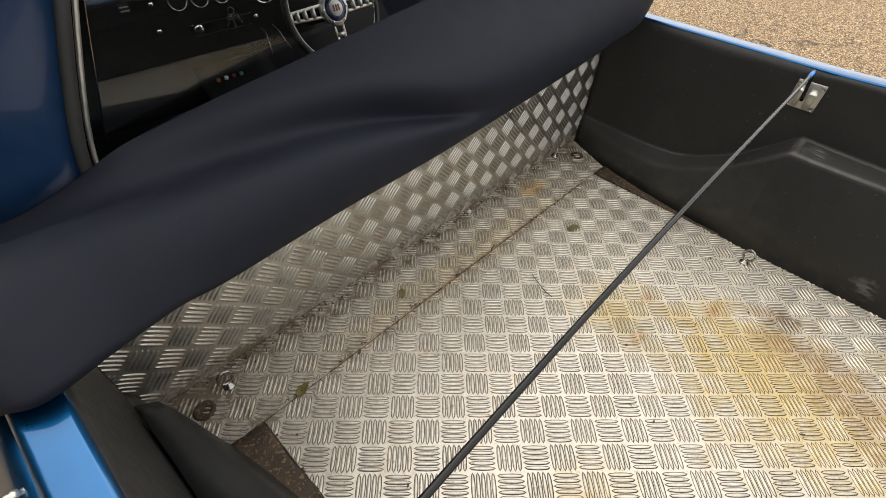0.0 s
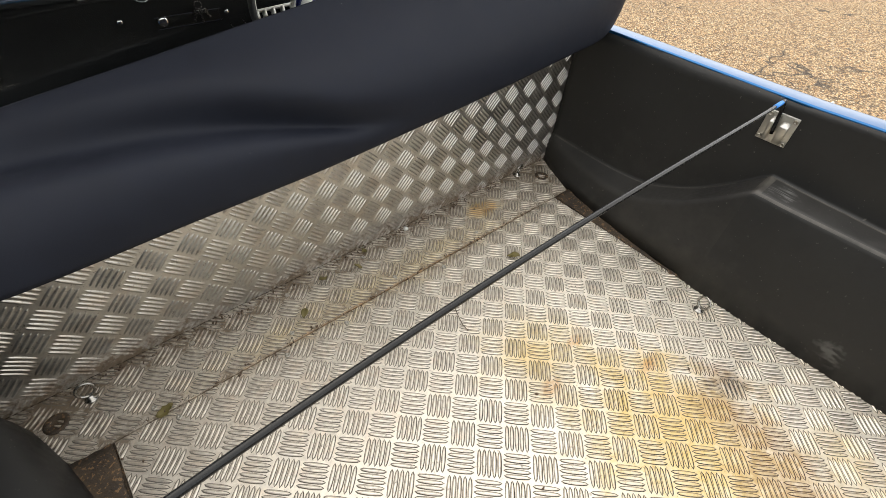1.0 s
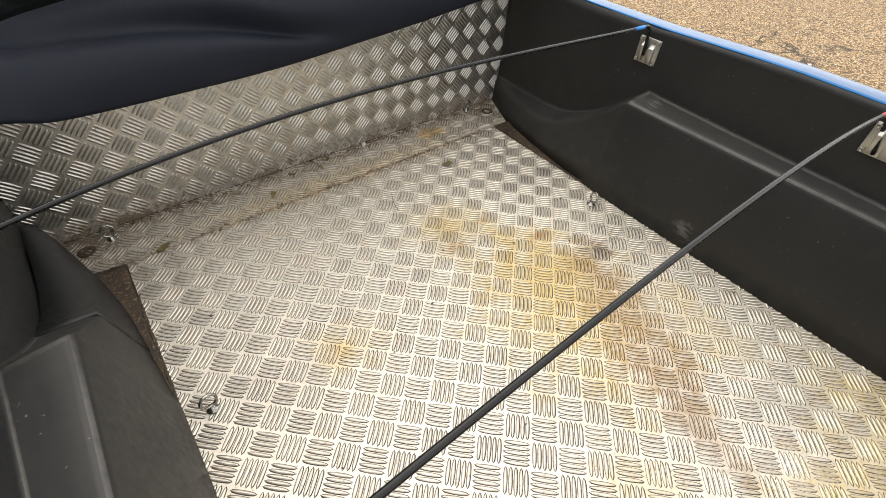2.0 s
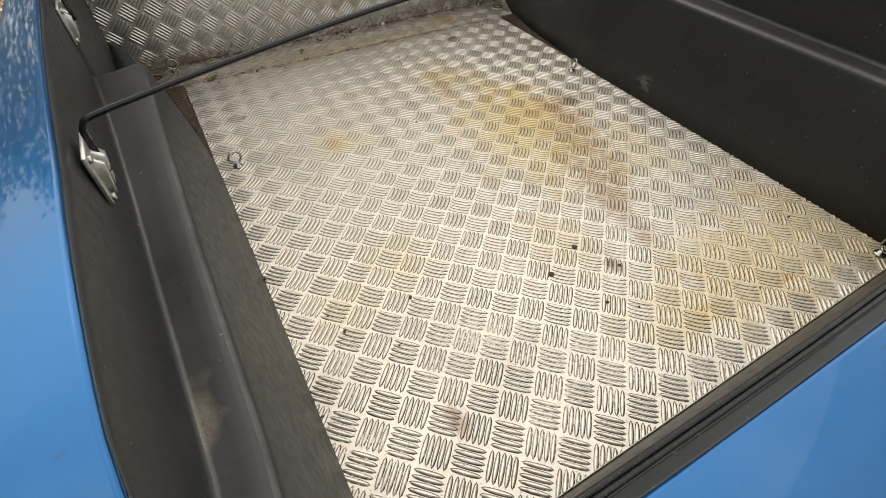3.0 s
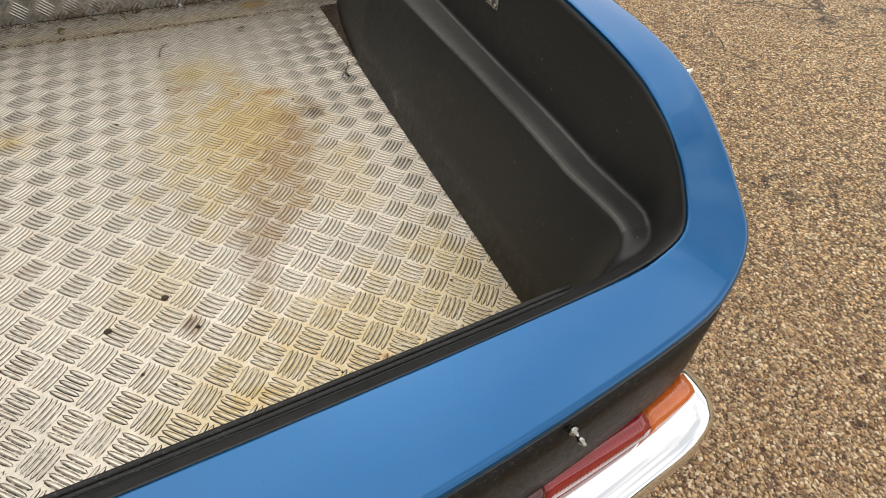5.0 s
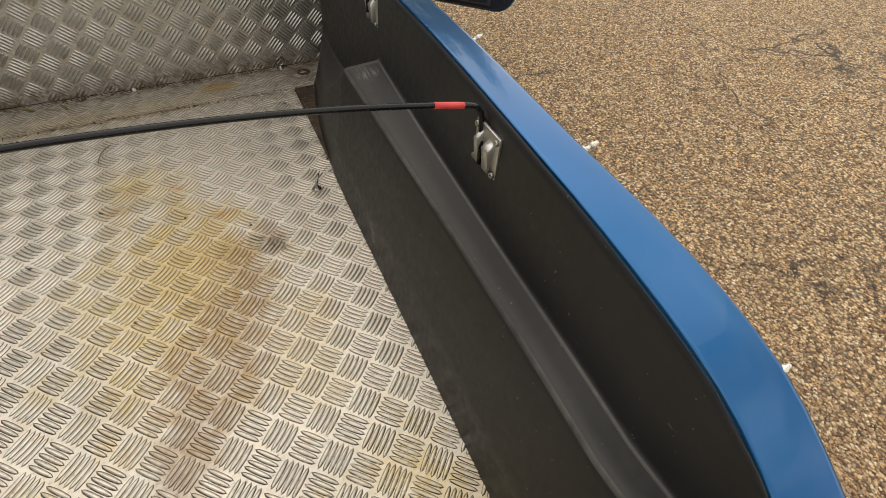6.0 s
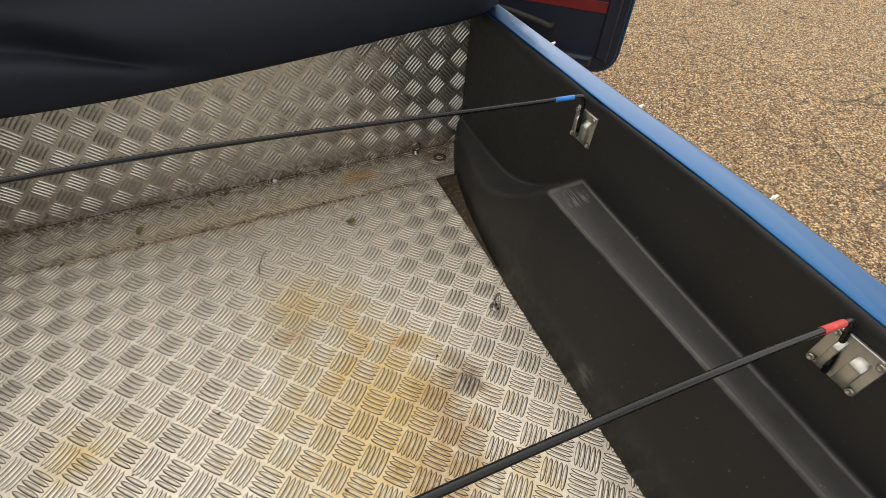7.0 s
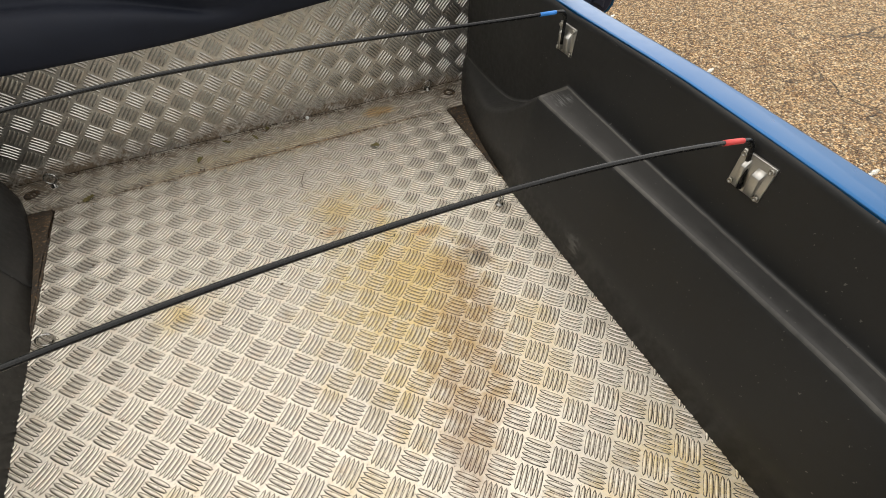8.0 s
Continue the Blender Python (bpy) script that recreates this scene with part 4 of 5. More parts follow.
# the near-side liner is cut off short of the bulkhead and stands proud of the hump there
def liner_flap():
    rng = random.Random(4)
    ys = [st[0][1] for st in LINER][:7]
    rows = []
    for k in range(15):
        y = 1.392 - 0.36 * k / 14
        f = (1 - k / 14) ** 1.5
        p0, p1, p2 = [Vector((XC - float(np.interp(-y, [-v for v in ys], [st[i][0] for st in LINER][:7])), y, float(np.interp(-y, [-v for v in ys], [st[i][2] for st in LINER][:7])))) for i in (0, 1, 2)]
        up, off = Vector((0, 0, 1)), Vector((1, 0, 0))
        g = min(1.0, 5 * f)
        r = [p2 + up * (0.030 * f + 0.004 * g) + off * 0.004 * g, p2.lerp(p1, 0.55) + up * (0.036 * f + 0.004 * g), p1 + up * (0.034 * f + 0.002 * g) + off * 0.003 * g,
             p1.lerp(p0, 0.35) + up * 0.016 * f + off * (0.003 * g + 0.006 * f), p1.lerp(p0, 0.75) + off * (0.003 * g + 0.005 * f), p0 + up * 0.003 * g + off * 0.002 * g]
        jag = 0.003 if k == 0 else 0.0008
        rows.append([q + Vector((0, rng.uniform(-jag, jag), 0)) for q in r])
    thick(carpart("liner_flap", sheet(rows), M_LINER, "cut end of the black liner over the wheel arch"), 0.004, 0)


liner_flap()

# black bitumen wedges between plate and arch show the sub-floor; drain grommets
for x in (-0.603, 0.604):
    bm = lathe([(0.0195, 0.0), (0.0195, 0.0014), (0.0160, 0.0030), (0.0115, 0.0026), (0.0095, 0.0008), (0.003, 0.0006)], 20, m=Matrix.Translation((x, 1.397, 0.0005)))
    carpart("drain_grommet", bm, M_TARMAT, "dirt-caked rusty drain grommet")

# ---------------------------------------------------------------- lashing eyes
def eye_bolt(x, y, z, turn, tip):
    m = Matrix.Translation((x, y, z)) @ Euler((0, 0, turn)).to_matrix().to_4x4()
    bm = lathe([(0.0105, 0.0), (0.0110, 0.0015), (0.0100, 0.003), (0.0065, 0.0035), (0.0055, 0.010)], 16, m=m)
    eye = carpart("lashing_eye", bm, M_DULL_ZINC, "tarnished zinc lashing eye")
    r = 0.0138
    ring = [m @ (Vector((0, 0, 0.010)) + Euler((tip, 0, 0)).to_matrix() @ Vector((r * math.sin(a), 0, r - r * math.cos(a)))) for a in np.linspace(0, 2 * math.pi, 21)]
    bm = tube(ring, 0.0028, 8, caps=False)
    ob = part("ring", bm, M_DULL_ZINC, eye)
    ob.matrix_basis = car_inv
    return eye


for x, y, a, tip in ((0.500, 0.850, 1.2, 0.25), (-0.497, 0.852, 0.2, -0.15), (0.546, 1.442, 0.2, 0.25), (-0.549, 1.412, 0.0, -0.2), (0.515, -0.035, 0.9, 0.1), (-0.515, -0.035, -0.9, 0.1)):
    eye_bolt(x, y, 0.0005, a, tip)

# ---------------------------------------------------------------- rod sockets on the side walls
def rod_socket(side, y, wall_x, z):
    """A square plate with a raised slotted channel and four screws; faces the bed."""
    s = -1 if side > 0 else 1
    base = Matrix.Translation((wall_x, y, z)) @ Matrix(((0, 0, s, 0), (1, 0, 0, 0), (0, 1, 0, 0), (0, 0, 0, 1)))
    if s < 0:
        base = Matrix.Translation((wall_x, y, z)) @ Matrix(((0, 0, -1, 0), (-1, 0, 0, 0), (0, 1, 0, 0), (0, 0, 0, 1)))
    bm = box((0.058, 0.061, 0.005), (0, 0, 0.0045), 0.0012)
    bmesh.ops.transform(bm, matrix=base, verts=bm.verts)
    plate = carpart("rod_socket", bm, M_STEEL, "stainless steel rod socket plate")
    # the slotted block: a broad cheek with a sloping top and a narrow rail, the rod's slot between
    for name, x0, x1, top in (("block", 0.004, 0.019, 0.013), ("rail", -0.0165, -0.0085, 0.016)):
        bm = bmesh.new()
        prof = [(-0.026, 0.006), (-0.026, 0.0125), (top - 0.004, 0.0175), (top + 0.006, 0.006)]
        a, q = [[bm.verts.new((x, y, z)) for y, z in prof] for x in (x0, x1)]
        bm.faces.new(a)
        bm.faces.new(q[::-1])
        for k in range(4):
            bm.faces.new((a[k], q[k], q[(k + 1) % 4], a[(k + 1) % 4]))
        bmesh.ops.recalc_face_normals(bm, faces=bm.faces)
        bmesh.ops.bevel(bm, geom=bm.edges[:], offset=0.0008, segments=1, affect="EDGES")
        bmesh.ops.transform(bm, matrix=base, verts=bm.verts)
        ob = part(name, bm, M_STEEL, plate)
        ob.matrix_basis = car_inv
    for dx, dy in ((-0.023, -0.0245), (0.024, -0.0245), (-0.023, 0.0245), (0.024, 0.0245)):
        bm = lathe([(0.0046, 0.0068), (0.0046, 0.0105), (0.0038, 0.0112), (0.0024, 0.0112), (0.0022, 0.0085)], 12, m=base @ Matrix.Translation((dx, dy, 0)))
        ob = part("screw", bm, M_ZINC, plate, "socket-headed screw")
        ob.matrix_basis = car_inv


rod_socket(1, 0.940, 0.693, 0.342)
rod_socket(1, 0.419, 0.664, 0.357)
rod_socket(-1, 0.925, -0.681, 0.328)
rod_socket(-1, 0.409, -0.657, 0.340)

# ---------------------------------------------------------------- tail: seal, studs, lamps, bumper
seal = bmesh.new()
for dy, z, r in ((0.0, 0.2365, 0.0036), (-0.0068, 0.2385, 0.0030)):
    line = catmull([(-0.50, dy - 0.097, z - 0.002), (-0.30, dy - 0.1015, z - 0.001), (0.0, dy - 0.105, z), (0.30, dy - 0.1015, z - 0.001), (0.49, dy - 0.097, z - 0.002)], 8)
    tube(line, r, 8, bm=seal)
carpart("tail_seal", seal, M_SEAL, "black rubber seal along the tail")


def peg(p, d, size=1.0, tarnished=False):
    d = Vector(d).normalized()
    q = d.to_track_quat("Z", "Y").to_matrix().to_4x4()
    bm = lathe([(0.0062, -0.004), (0.0062, 0.001), (0.0034, 0.002), (0.0028, 0.008), (0.0042, 0.009), (0.0042, 0.013), (0.0026, 0.015), (0.0024, 0.018), (0.001, 0.019)], 12, m=Matrix.Translation(p) @ q @ Matrix.Scale(size, 4))
    carpart("hood_peg", bm, M_DULL_ZINC if tarnished else M_PEG, "tarnished turn-button peg" if tarnished else "bright turn-button peg")


for s in (1, -1):
    for y, xo, z in ((0.040, 0.703, 0.372), (0.324, 0.722, 0.390), (0.617, 0.730, 0.391), (0.893, 0.740, 0.388), (1.185, 0.748, 0.384)):
        peg((XC + s * (xo + (0.012 if s < 0 and y < 0.1 else 0.0)), y, z + (0.010 * lift(y) if s > 0 else -0.025)), (s, 0, 0.45))
    peg((XC + s * 0.668, -0.150, 0.258), (s * 0.8, -0.6, 0.05), 0.85, True)
for x in (-0.405, -0.138, 0.136, 0.400):
    peg((x, -0.252 + 0.12 * x * x, 0.228), (0.25 * x, -1, 0.05), 0.85, True)


def tail_y(x):
    """The line of the tail below its edge."""
    ax = abs(x - XC)
    return -0.2645 + 0.10 * ax * ax + 0.2 * max(0, ax - 0.55) ** 1.5


def strip(x0, x1, prof, n=14, taper=0.0, foot=0.05):
    """A length of moulding along the tail; prof: closed list of (out, z). With taper its top sinks towards the flank."""
    rows = []
    for i in range(n + 1):
        x = x0 + (x1 - x0) * i / n
        k = max(0.0, min(1.0, (abs(x - XC) - 0.378) / 0.26))
        rows.append([(x, tail_y(x) - o - 0.012 * taper * k, foot + (z - foot) * (1 - taper * k)) for o, z in prof + prof[:1]])
    bm = sheet(rows)
    for r in (rows[0], rows[-1]):
        bm.faces.new([bm.verts.new(p) for p in r[:-1]])
    bmesh.ops.remove_doubles(bm, verts=bm.verts, dist=1e-5)
    bmesh.ops.recalc_face_normals(bm, faces=bm.faces)
    return bm


carpart("chrome_strip", strip(XC - 0.333, XC + 0.333, [(-0.01, 0.1205), (0.0022, 0.1200), (0.0030, 0.1215), (0.0022, 0.1230), (-0.01, 0.1235)]), M_CHROME, "thin bright chrome strip")
for s in (1, -1):
    a, b = (XC + s * 0.378, XC + s * 0.545)
    prof = [(-0.02, 0.050), (0.003, 0.051), (0.008, 0.060), (0.0095, 0.088), (0.006, 0.108), (-0.002, 0.117), (-0.02, 0.119)]
    lamp = carpart("tail_lamp", strip(min(a, b), max(a, b), prof, 14, 0.42), M_LENSRED, "red tail lamp lens")
    a, b = (XC + s * 0.334, XC + s * 0.3775)
    inner = [(-0.02, 0.054), (0.011, 0.055), (0.015, 0.062), (0.014, 0.084), (0.009, 0.108), (0.001, 0.120), (-0.02, 0.121)]
    ob = part("reversing_lens", strip(min(a, b), max(a, b), inner, 6), M_LENSDEEP, lamp, "glossy dark red inner lens")
    ob.matrix_basis = car_inv
    a, b = (XC + s * 0.546, XC + s * 0.638)
    ob = part("indicator_lens", strip(min(a, b), max(a, b), prof, 8, 0.42), M_LENSORANGE, lamp, "orange indicator lens")
    ob.matrix_basis = car_inv


def bumper_line(ax):
    return -0.262 + 0.10 * ax * ax + 0.9 * max(0, ax - 0.60) ** 1.6


def build_bumper():
    rows = []
    for k in range(65):
        u = -1 + 2 * k / 64
        x = XC + u * 0.725
        ax = abs(u) * 0.725
        y = bumper_line(ax)
        end = 1 - max(0, (abs(u) - 0.90) / 0.10) ** 2 * 0.72
        mid = -0.025
        prof = [(-0.020, 0.049), (0.000, 0.0525), (0.018, 0.0535), (0.036, 0.053), (0.052, 0.0485), (0.0605, 0.039), (0.0640, 0.024), (0.0630, 0.002),
                (0.053, -0.040), (0.041, -0.074), (0.022, -0.090), (-0.02, -0.090)]
        rows.append([(x, y - o * (0.35 + 0.65 * end), mid + (z - mid) * end) for o, z in prof])
    ob = carpart("rear_bumper", sheet(rows), M_CHROME, "chrome rear bumper")
    thick(ob, 0.003)


build_bumper()


def build_plate_lamp():
    """Cast chrome number-plate lamp: a leaf-shaped top, a hard crease, and a front face that falls to the bumper; a glossy neck joins it to the tail."""
    top = catmull([(-0.012, -0.271, 0.081), (0.012, -0.272, 0.087), (0.032, -0.271, 0.090), (0.054, -0.271, 0.091), (0.077, -0.270, 0.089), (0.100, -0.277, 0.084), (0.110, -0.288, 0.077)], 5)
    crease = catmull([(-0.013, -0.274, 0.079), (0.0145, -0.289, 0.082), (0.036, -0.293, 0.083), (0.058, -0.294, 0.083), (0.080, -0.2925, 0.081), (0.098, -0.2915, 0.079), (0.111, -0.290, 0.075)], 5)
    foot = catmull([(-0.006, -0.290, 0.046), (0.010, -0.302, 0.045), (0.030, -0.309, 0.045), (0.060, -0.312, 0.045), (0.090, -0.309, 0.045), (0.113, -0.302, 0.046), (0.127, -0.293, 0.047)], 5)
    top, crease, foot = [[p + np.array((-0.009, 0, 0)) for p in line] for line in (top, crease, foot)]
    rows, n = [], len(top)
    for i, (t, c, f) in enumerate(zip(top, crease, foot)):
        w = math.sin(math.pi * i / (n - 1)) ** 0.7
        row = [t + np.array((0, 0.004, -0.030)), t + np.array((0, 0.001, -0.002))]
        row += [t + (c - t) * k / 8 + np.array((0, 0, 0.009 * w * math.sin(math.pi * (k / 8) ** 0.8))) for k in range(9)]
        row += [c + np.array((0, -0.0010, -0.0008)), c + np.array((0, -0.0006, -0.0030))]
        row += [c + (f - c) * k / 4 + np.array((0, 0.004 * w * math.sin(math.pi * k / 4), 0)) for k in range(1, 5)]
        rows.append(row)
    bm = sheet(rows)
    for r in (rows[0], rows[-1]):
        bm.faces.new([bm.verts.new(tuple(p)) for p in r])
    bmesh.ops.recalc_face_normals(bm, faces=bm.faces)
    lamp = carpart("plate_lamp", bm, M_CHROME, "creased chrome number-plate lamp housing")
    back = catmull([(-0.068, -0.266, 0.112), (-0.040, -0.2665, 0.120), (-0.010, -0.2665, 0.126), (0.022, -0.2665, 0.127), (0.055, -0.2665, 0.126), (0.082, -0.2665, 0.122), (0.096, -0.2665, 0.116)], 5)
    rows = [[q + (t + np.array((0, 0.0, -0.003)) - q) * k / 4 + np.array((0, 0, -0.003 * math.sin(math.pi * k / 4))) for k in range(5)] for q, t in zip(back, top)]
    neck = part("lamp_neck", sheet(rows), M_BLACKGLOSS, lamp, "glossy black neck of the lamp")
    neck.matrix_basis = car_inv
    thick(neck, 0.004)
    ridge = catmull([(-0.056, -0.257, 0.096), (-0.044, -0.268, 0.086), (-0.024, -0.279, 0.066)], 5)
    heel = catmull([(-0.104, -0.259, 0.070), (-0.078, -0.275, 0.056), (-0.030, -0.285, 0.050)], 5)
    rows = [[p + np.array((0, 0.006, 0.0)), p, p + (q - p) * 0.5 + np.array((0, -0.004, 0.005)), q, q + np.array((0, 0.004, -0.012))] for p, q in zip(ridge, heel)]
    o2 = part("catch_cover", sheet(rows), M_BLACKGLOSS, lamp, "small glossy black cover beside the lamp")
    o2.matrix_basis = car_inv
    thick(o2, 0.003)


build_plate_lamp()
bm = strip(0.40, 0.52, [(0.0, -0.17), (0.045, -0.168), (0.052, -0.15), (0.050, -0.118), (0.0, -0.115)], 8)
carpart("fog_lamp", bm, M_LENSRED, "red fog lamp lens under the bumper")

# ---------------------------------------------------------------- wheels
def build_wheel_set():
    for y in (0.42, 2.95):
        for s in (1, -1):
            m = Matrix.Translation((XC + s * 0.635, y, GROUND_Z + 0.290)) @ Euler((0, s * radians(90), 0)).to_matrix().to_4x4()
            bm = lathe([(0.185, -0.070), (0.255, -0.078), (0.283, -0.060), (0.290, -0.030), (0.290, 0.030), (0.283, 0.060), (0.255, 0.078), (0.185, 0.070)], 40, m=m)
            w = carpart("wheel", bm, M_RUBBER, "black tyred road wheel")
            bm = lathe([(0.190, 0.060), (0.186, 0.066), (0.170, 0.052), (0.120, 0.040), (0.070, 0.058), (0.040, 0.062)], 32, m=m)
            o = part("rim", bm, M_STEEL, w, "bare steel wheel rim")
            o.matrix_basis = car_inv


build_wheel_set()

# ---------------------------------------------------------------- cab


# rear of the cab: painted posts each side of the window
for s in (1, -1):
    inner = [(XC + s * 0.572, 1.512, 0.36), (XC + s * 0.566, 1.506, 0.47), (XC + s * 0.500, 1.508, 0.66), (XC + s * 0.44, 1.512, 0.80), (XC + s * 0.42, 1.514, 0.86)]
    outer = [(XC + s * 0.750, 1.515, 0.36), (XC + s * 0.745, 1.512, 0.47), (XC + s * 0.69, 1.502, 0.66), (XC + s * 0.61, 1.510, 0.80), (XC + s * 0.58, 1.512, 0.86)]
    bm = sheet([[Vector(p).lerp(Vector(q), t) + Vector((0, 0.012 * math.sin(math.pi * t) * -1, 0)) for t in np.linspace(0, 1, 6)] for p, q in zip(inner, outer)])
    post = carpart("cab_post", bm, M_BLUE_SHADED, "blue cab post, its shade put into a darker paint")
    thick(post, 0.02, 0)
    line = catmull([Vector(p) + Vector((0, -0.012, 0)) for p in inner], 6)
    ob = part("window_seal", tube(line, 0.0075, 8), M_RUBBER, post)
    ob.matrix_basis = car_inv
    line = catmull([Vector(p) + Vector((-s * 0.013, -0.010, 0)) for p in inner], 6)
    ob = part("seal_bead", tube(line, 0.003, 6), M_STEEL, post)
    ob.matrix_basis = car_inv
gl = [(XC - 0.566, 1.501, 0.36), (XC + 0.566, 1.501, 0.36), (XC + 0.42, 1.514, 0.86), (XC - 0.42, 1.514, 0.86)]
bm = bmesh.new()
bm.faces.new([bm.verts.new(p) for p in gl])
r = bmesh.ops.extrude_face_region(bm, geom=bm.faces[:])
bmesh.ops.translate(bm, vec=(0, 0.004, 0), verts=[v for v in r["geom"] if isinstance(v, bmesh.types.BMVert)])
bmesh.ops.recalc_face_normals(bm, faces=bm.faces)
ob = carpart("rear_window", bm, M_GLASS, "upright rear window glass", False)
# roof, windscreen posts, side tubs
rows = []
for y, hw, z in ((1.54, 0.60, 0.865), (1.8, 0.61, 0.90), (2.2, 0.60, 0.90), (2.55, 0.58, 0.86)):
    rows.append([(XC + u * hw, y, z - 0.07 * abs(u) ** 3) for u in np.linspace(-1, 1, 13)])
ob = carpart("cab_roof", sheet(rows), M_CLOTH, "dark cloth roof")
thick(ob, 0.03)
for s in (1, -1):
    carpart("windscreen_post", tube([(XC + s * 0.57, 2.56, 0.80), (XC + s * 0.68, 2.85, 0.52), (XC + s * 0.72, 3.0, 0.40)], 0.022, 8), M_BLUE, "blue windscreen post")
# closed tub round the cab
carpart("cab_floor", box((1.42, 1.75, 0.03), (XC, 2.34, -0.22), 0.004), M_DASH, "black carpeted cab floor", False)
carpart("cab_back_panel", box((1.40, 0.02, 0.62), (XC, 1.482, 0.06), 0.003), M_TRIM, "navy trimmed panel behind the seats", False)
carpart("cab_side_panel", box((0.04, 1.50, 0.60), (XC - 0.76, 2.27, 0.08), 0.01), M_BLUE, "blue closed door", False)
carpart("scuttle", box((1.5, 0.05, 0.65), (XC, 3.02, 0.07), 0.01), M_BLUE, "blue bulkhead under the windscreen", False)
carpart("bonnet", box((1.44, 1.5, 0.03), (XC, 3.8, 0.36), 0.012), M_BLUE, "blue bonnet", False)


def build_dash():
    # cross-section of the fascia: shelf lip, face, padded top
    prof = [(2.52, 0.03), (2.44, 0.045), (2.40, 0.075), (2.405, 0.115), (2.45, 0.165), (2.47, 0.19), (2.472, 0.385), (2.455, 0.405), (2.47, 0.428), (2.60, 0.440), (3.0, 0.43)]
    rows = [[(XC + u * 0.72, y + 0.03 * u * u, z) for y, z in prof] for u in np.linspace(-1, 1, 17)]
    dash = carpart("dashboard", sheet(rows), M_DASH, "black vinyl dashboard with round chrome dials")
    thick(dash, 0.01)

    def dial(x, z, r):
        m = Matrix.Translation((x, 2.470, z)) @ Euler((radians(90), 0, 0)).to_matrix().to_4x4()
        d = part("dial", lathe([(r * 1.08, 0.0), (r * 1.08, 0.010), (r, 0.013), (r * 0.93, 0.010), (r * 0.92, 0.006)], 28, m=m), M_CHROME, dash, "chrome-rimmed dial")
        d.matrix_basis = car_inv
        f = part("dial_face", lathe([(r * 0.93, 0.0062), (r * 0.92, 0.0068)], 28, m=m), M_DASH, dash)
        f.matrix_basis = car_inv
        bm = bmesh.new()
        for a in np.linspace(-2.2, 2.2, 9):
            box((0.0014, r * 0.16, 0.0006), (0, r * 0.74, 0.0074), 0, Euler((0, 0, a)).to_matrix(), bm=bm)
        box((0.002, r * 0.62, 0.0006), (0, r * 0.28, 0.0080), 0, Euler((0, 0, 0.8)).to_matrix(), bm=bm)
        bmesh.ops.transform(bm, matrix=m, verts=bm.verts)
        f = part("dial_marks", bm, M_WHITE, dash, smooth=False)
        f.matrix_basis = car_inv

    for x, z, r in ((-0.078, 0.348, 0.027), (-0.012, 0.345, 0.027), (0.056, 0.343, 0.025), (0.125, 0.340, 0.025), (0.20, 0.335, 0.042), (0.52, 0.335, 0.042)):
        dial(x, z, r)

    def knob(x, y, z, r, mat, label, length=0.02):
        m = Matrix.Translation((x, y, z)) @ Euler((radians(90), 0, 0)).to_matrix().to_4x4()
        k = part("knob", lathe([(r * 0.6, 0.0), (r * 0.6, length * 0.4), (r, length * 0.5), (r, length * 0.9), (r * 0.8, length)], 16, m=m), mat, dash, label)
        k.matrix_basis = car_inv

    knob(-0.045, 2.470, 0.263, 0.015, M_CHROME, "chrome radio knob", 0.025)
    for x, z in ((-0.158, 0.279), (-0.156, 0.353), (0.150, 0.262), (-0.49, 0.19)):
        knob(x, 2.470, z, 0.008, M_CHROME, "small chrome knob")
    # square air vent with two bars
    bm = box((0.030, 0.012, 0.024), (-0.224, 2.466, 0.352), 0.004)
    o = part("air_vent", bm, M_RUBBER, dash, "small square air vent")
    o.matrix_basis = car_inv
    for z in (0.347, 0.357):
        part("vent_bar", box((0.022, 0.003, 0.003), (-0.224, 2.459, z), 0.0005), M_STEEL, o)
    # ignition keys on a split ring
    ring = [(0.066 + 0.011 * math.sin(a), 2.445, 0.296 + 0.011 * math.cos(a)) for a in np.linspace(0, 2 * math.pi, 17)]
    o = part("key_ring", tube(ring, 0.0012, 6, caps=False), M_DULL_ZINC, dash, "split ring with keys in the ignition")
    o.matrix_basis = car_inv
    for dx, tilt, length in ((-0.008, 0.35, 0.040), (0.002, -0.1, 0.046), (0.012, -0.55, 0.036)):
        rot = Euler((0.15, tilt, 0)).to_matrix()
        at = Vector((0.066 + dx, 2.443, 0.284))
        bm = box((0.007, 0.0018, length), at + rot @ Vector((0, 0, -length / 2)), 0.0006, rot)
        box((0.014, 0.0022, 0.014), at + rot @ Vector((0, 0, -0.008)), 0.0008, rot, bm=bm)
        part("key", bm, M_DULL_ZINC, o)
    bm = box((0.19, 0.012, 0.032), (0.035, 2.466, 0.256), 0.003)
    o = part("radio", bm, M_DASH, dash, "black radio with a bright surround")
    o.matrix_basis = car_inv
    bm = bmesh.new()
    for z in (0.274, 0.240):
        box((0.20, 0.003, 0.0022), (0.035, 2.459, z), 0, bm=bm)
    o = part("radio_trim", bm, M_CHROME, dash, smooth=False)
    o.matrix_basis = car_inv
    # two thin stalks by the column
    for x, lean in ((0.148, -0.10), (0.190, 0.15)):
        o = part("stalk", tube([(x, 2.44, 0.235), (x + 0.02 * lean, 2.40, 0.222), (x + 0.11 * lean, 2.36, 0.170)], 0.0020, 8), M_DULL_ZINC, dash, "thin metal stalk")
        o.matrix_basis = car_inv
    # console with its row of switches
    rows = [[(0.012 + XC + u * 0.125, y, z) for y, z in ((1.75, -0.05), (1.95, 0.0), (2.2, 0.03), (2.36, 0.085), (2.42, 0.13), (2.47, 0.16))] for u in np.linspace(-1, 1, 5)]
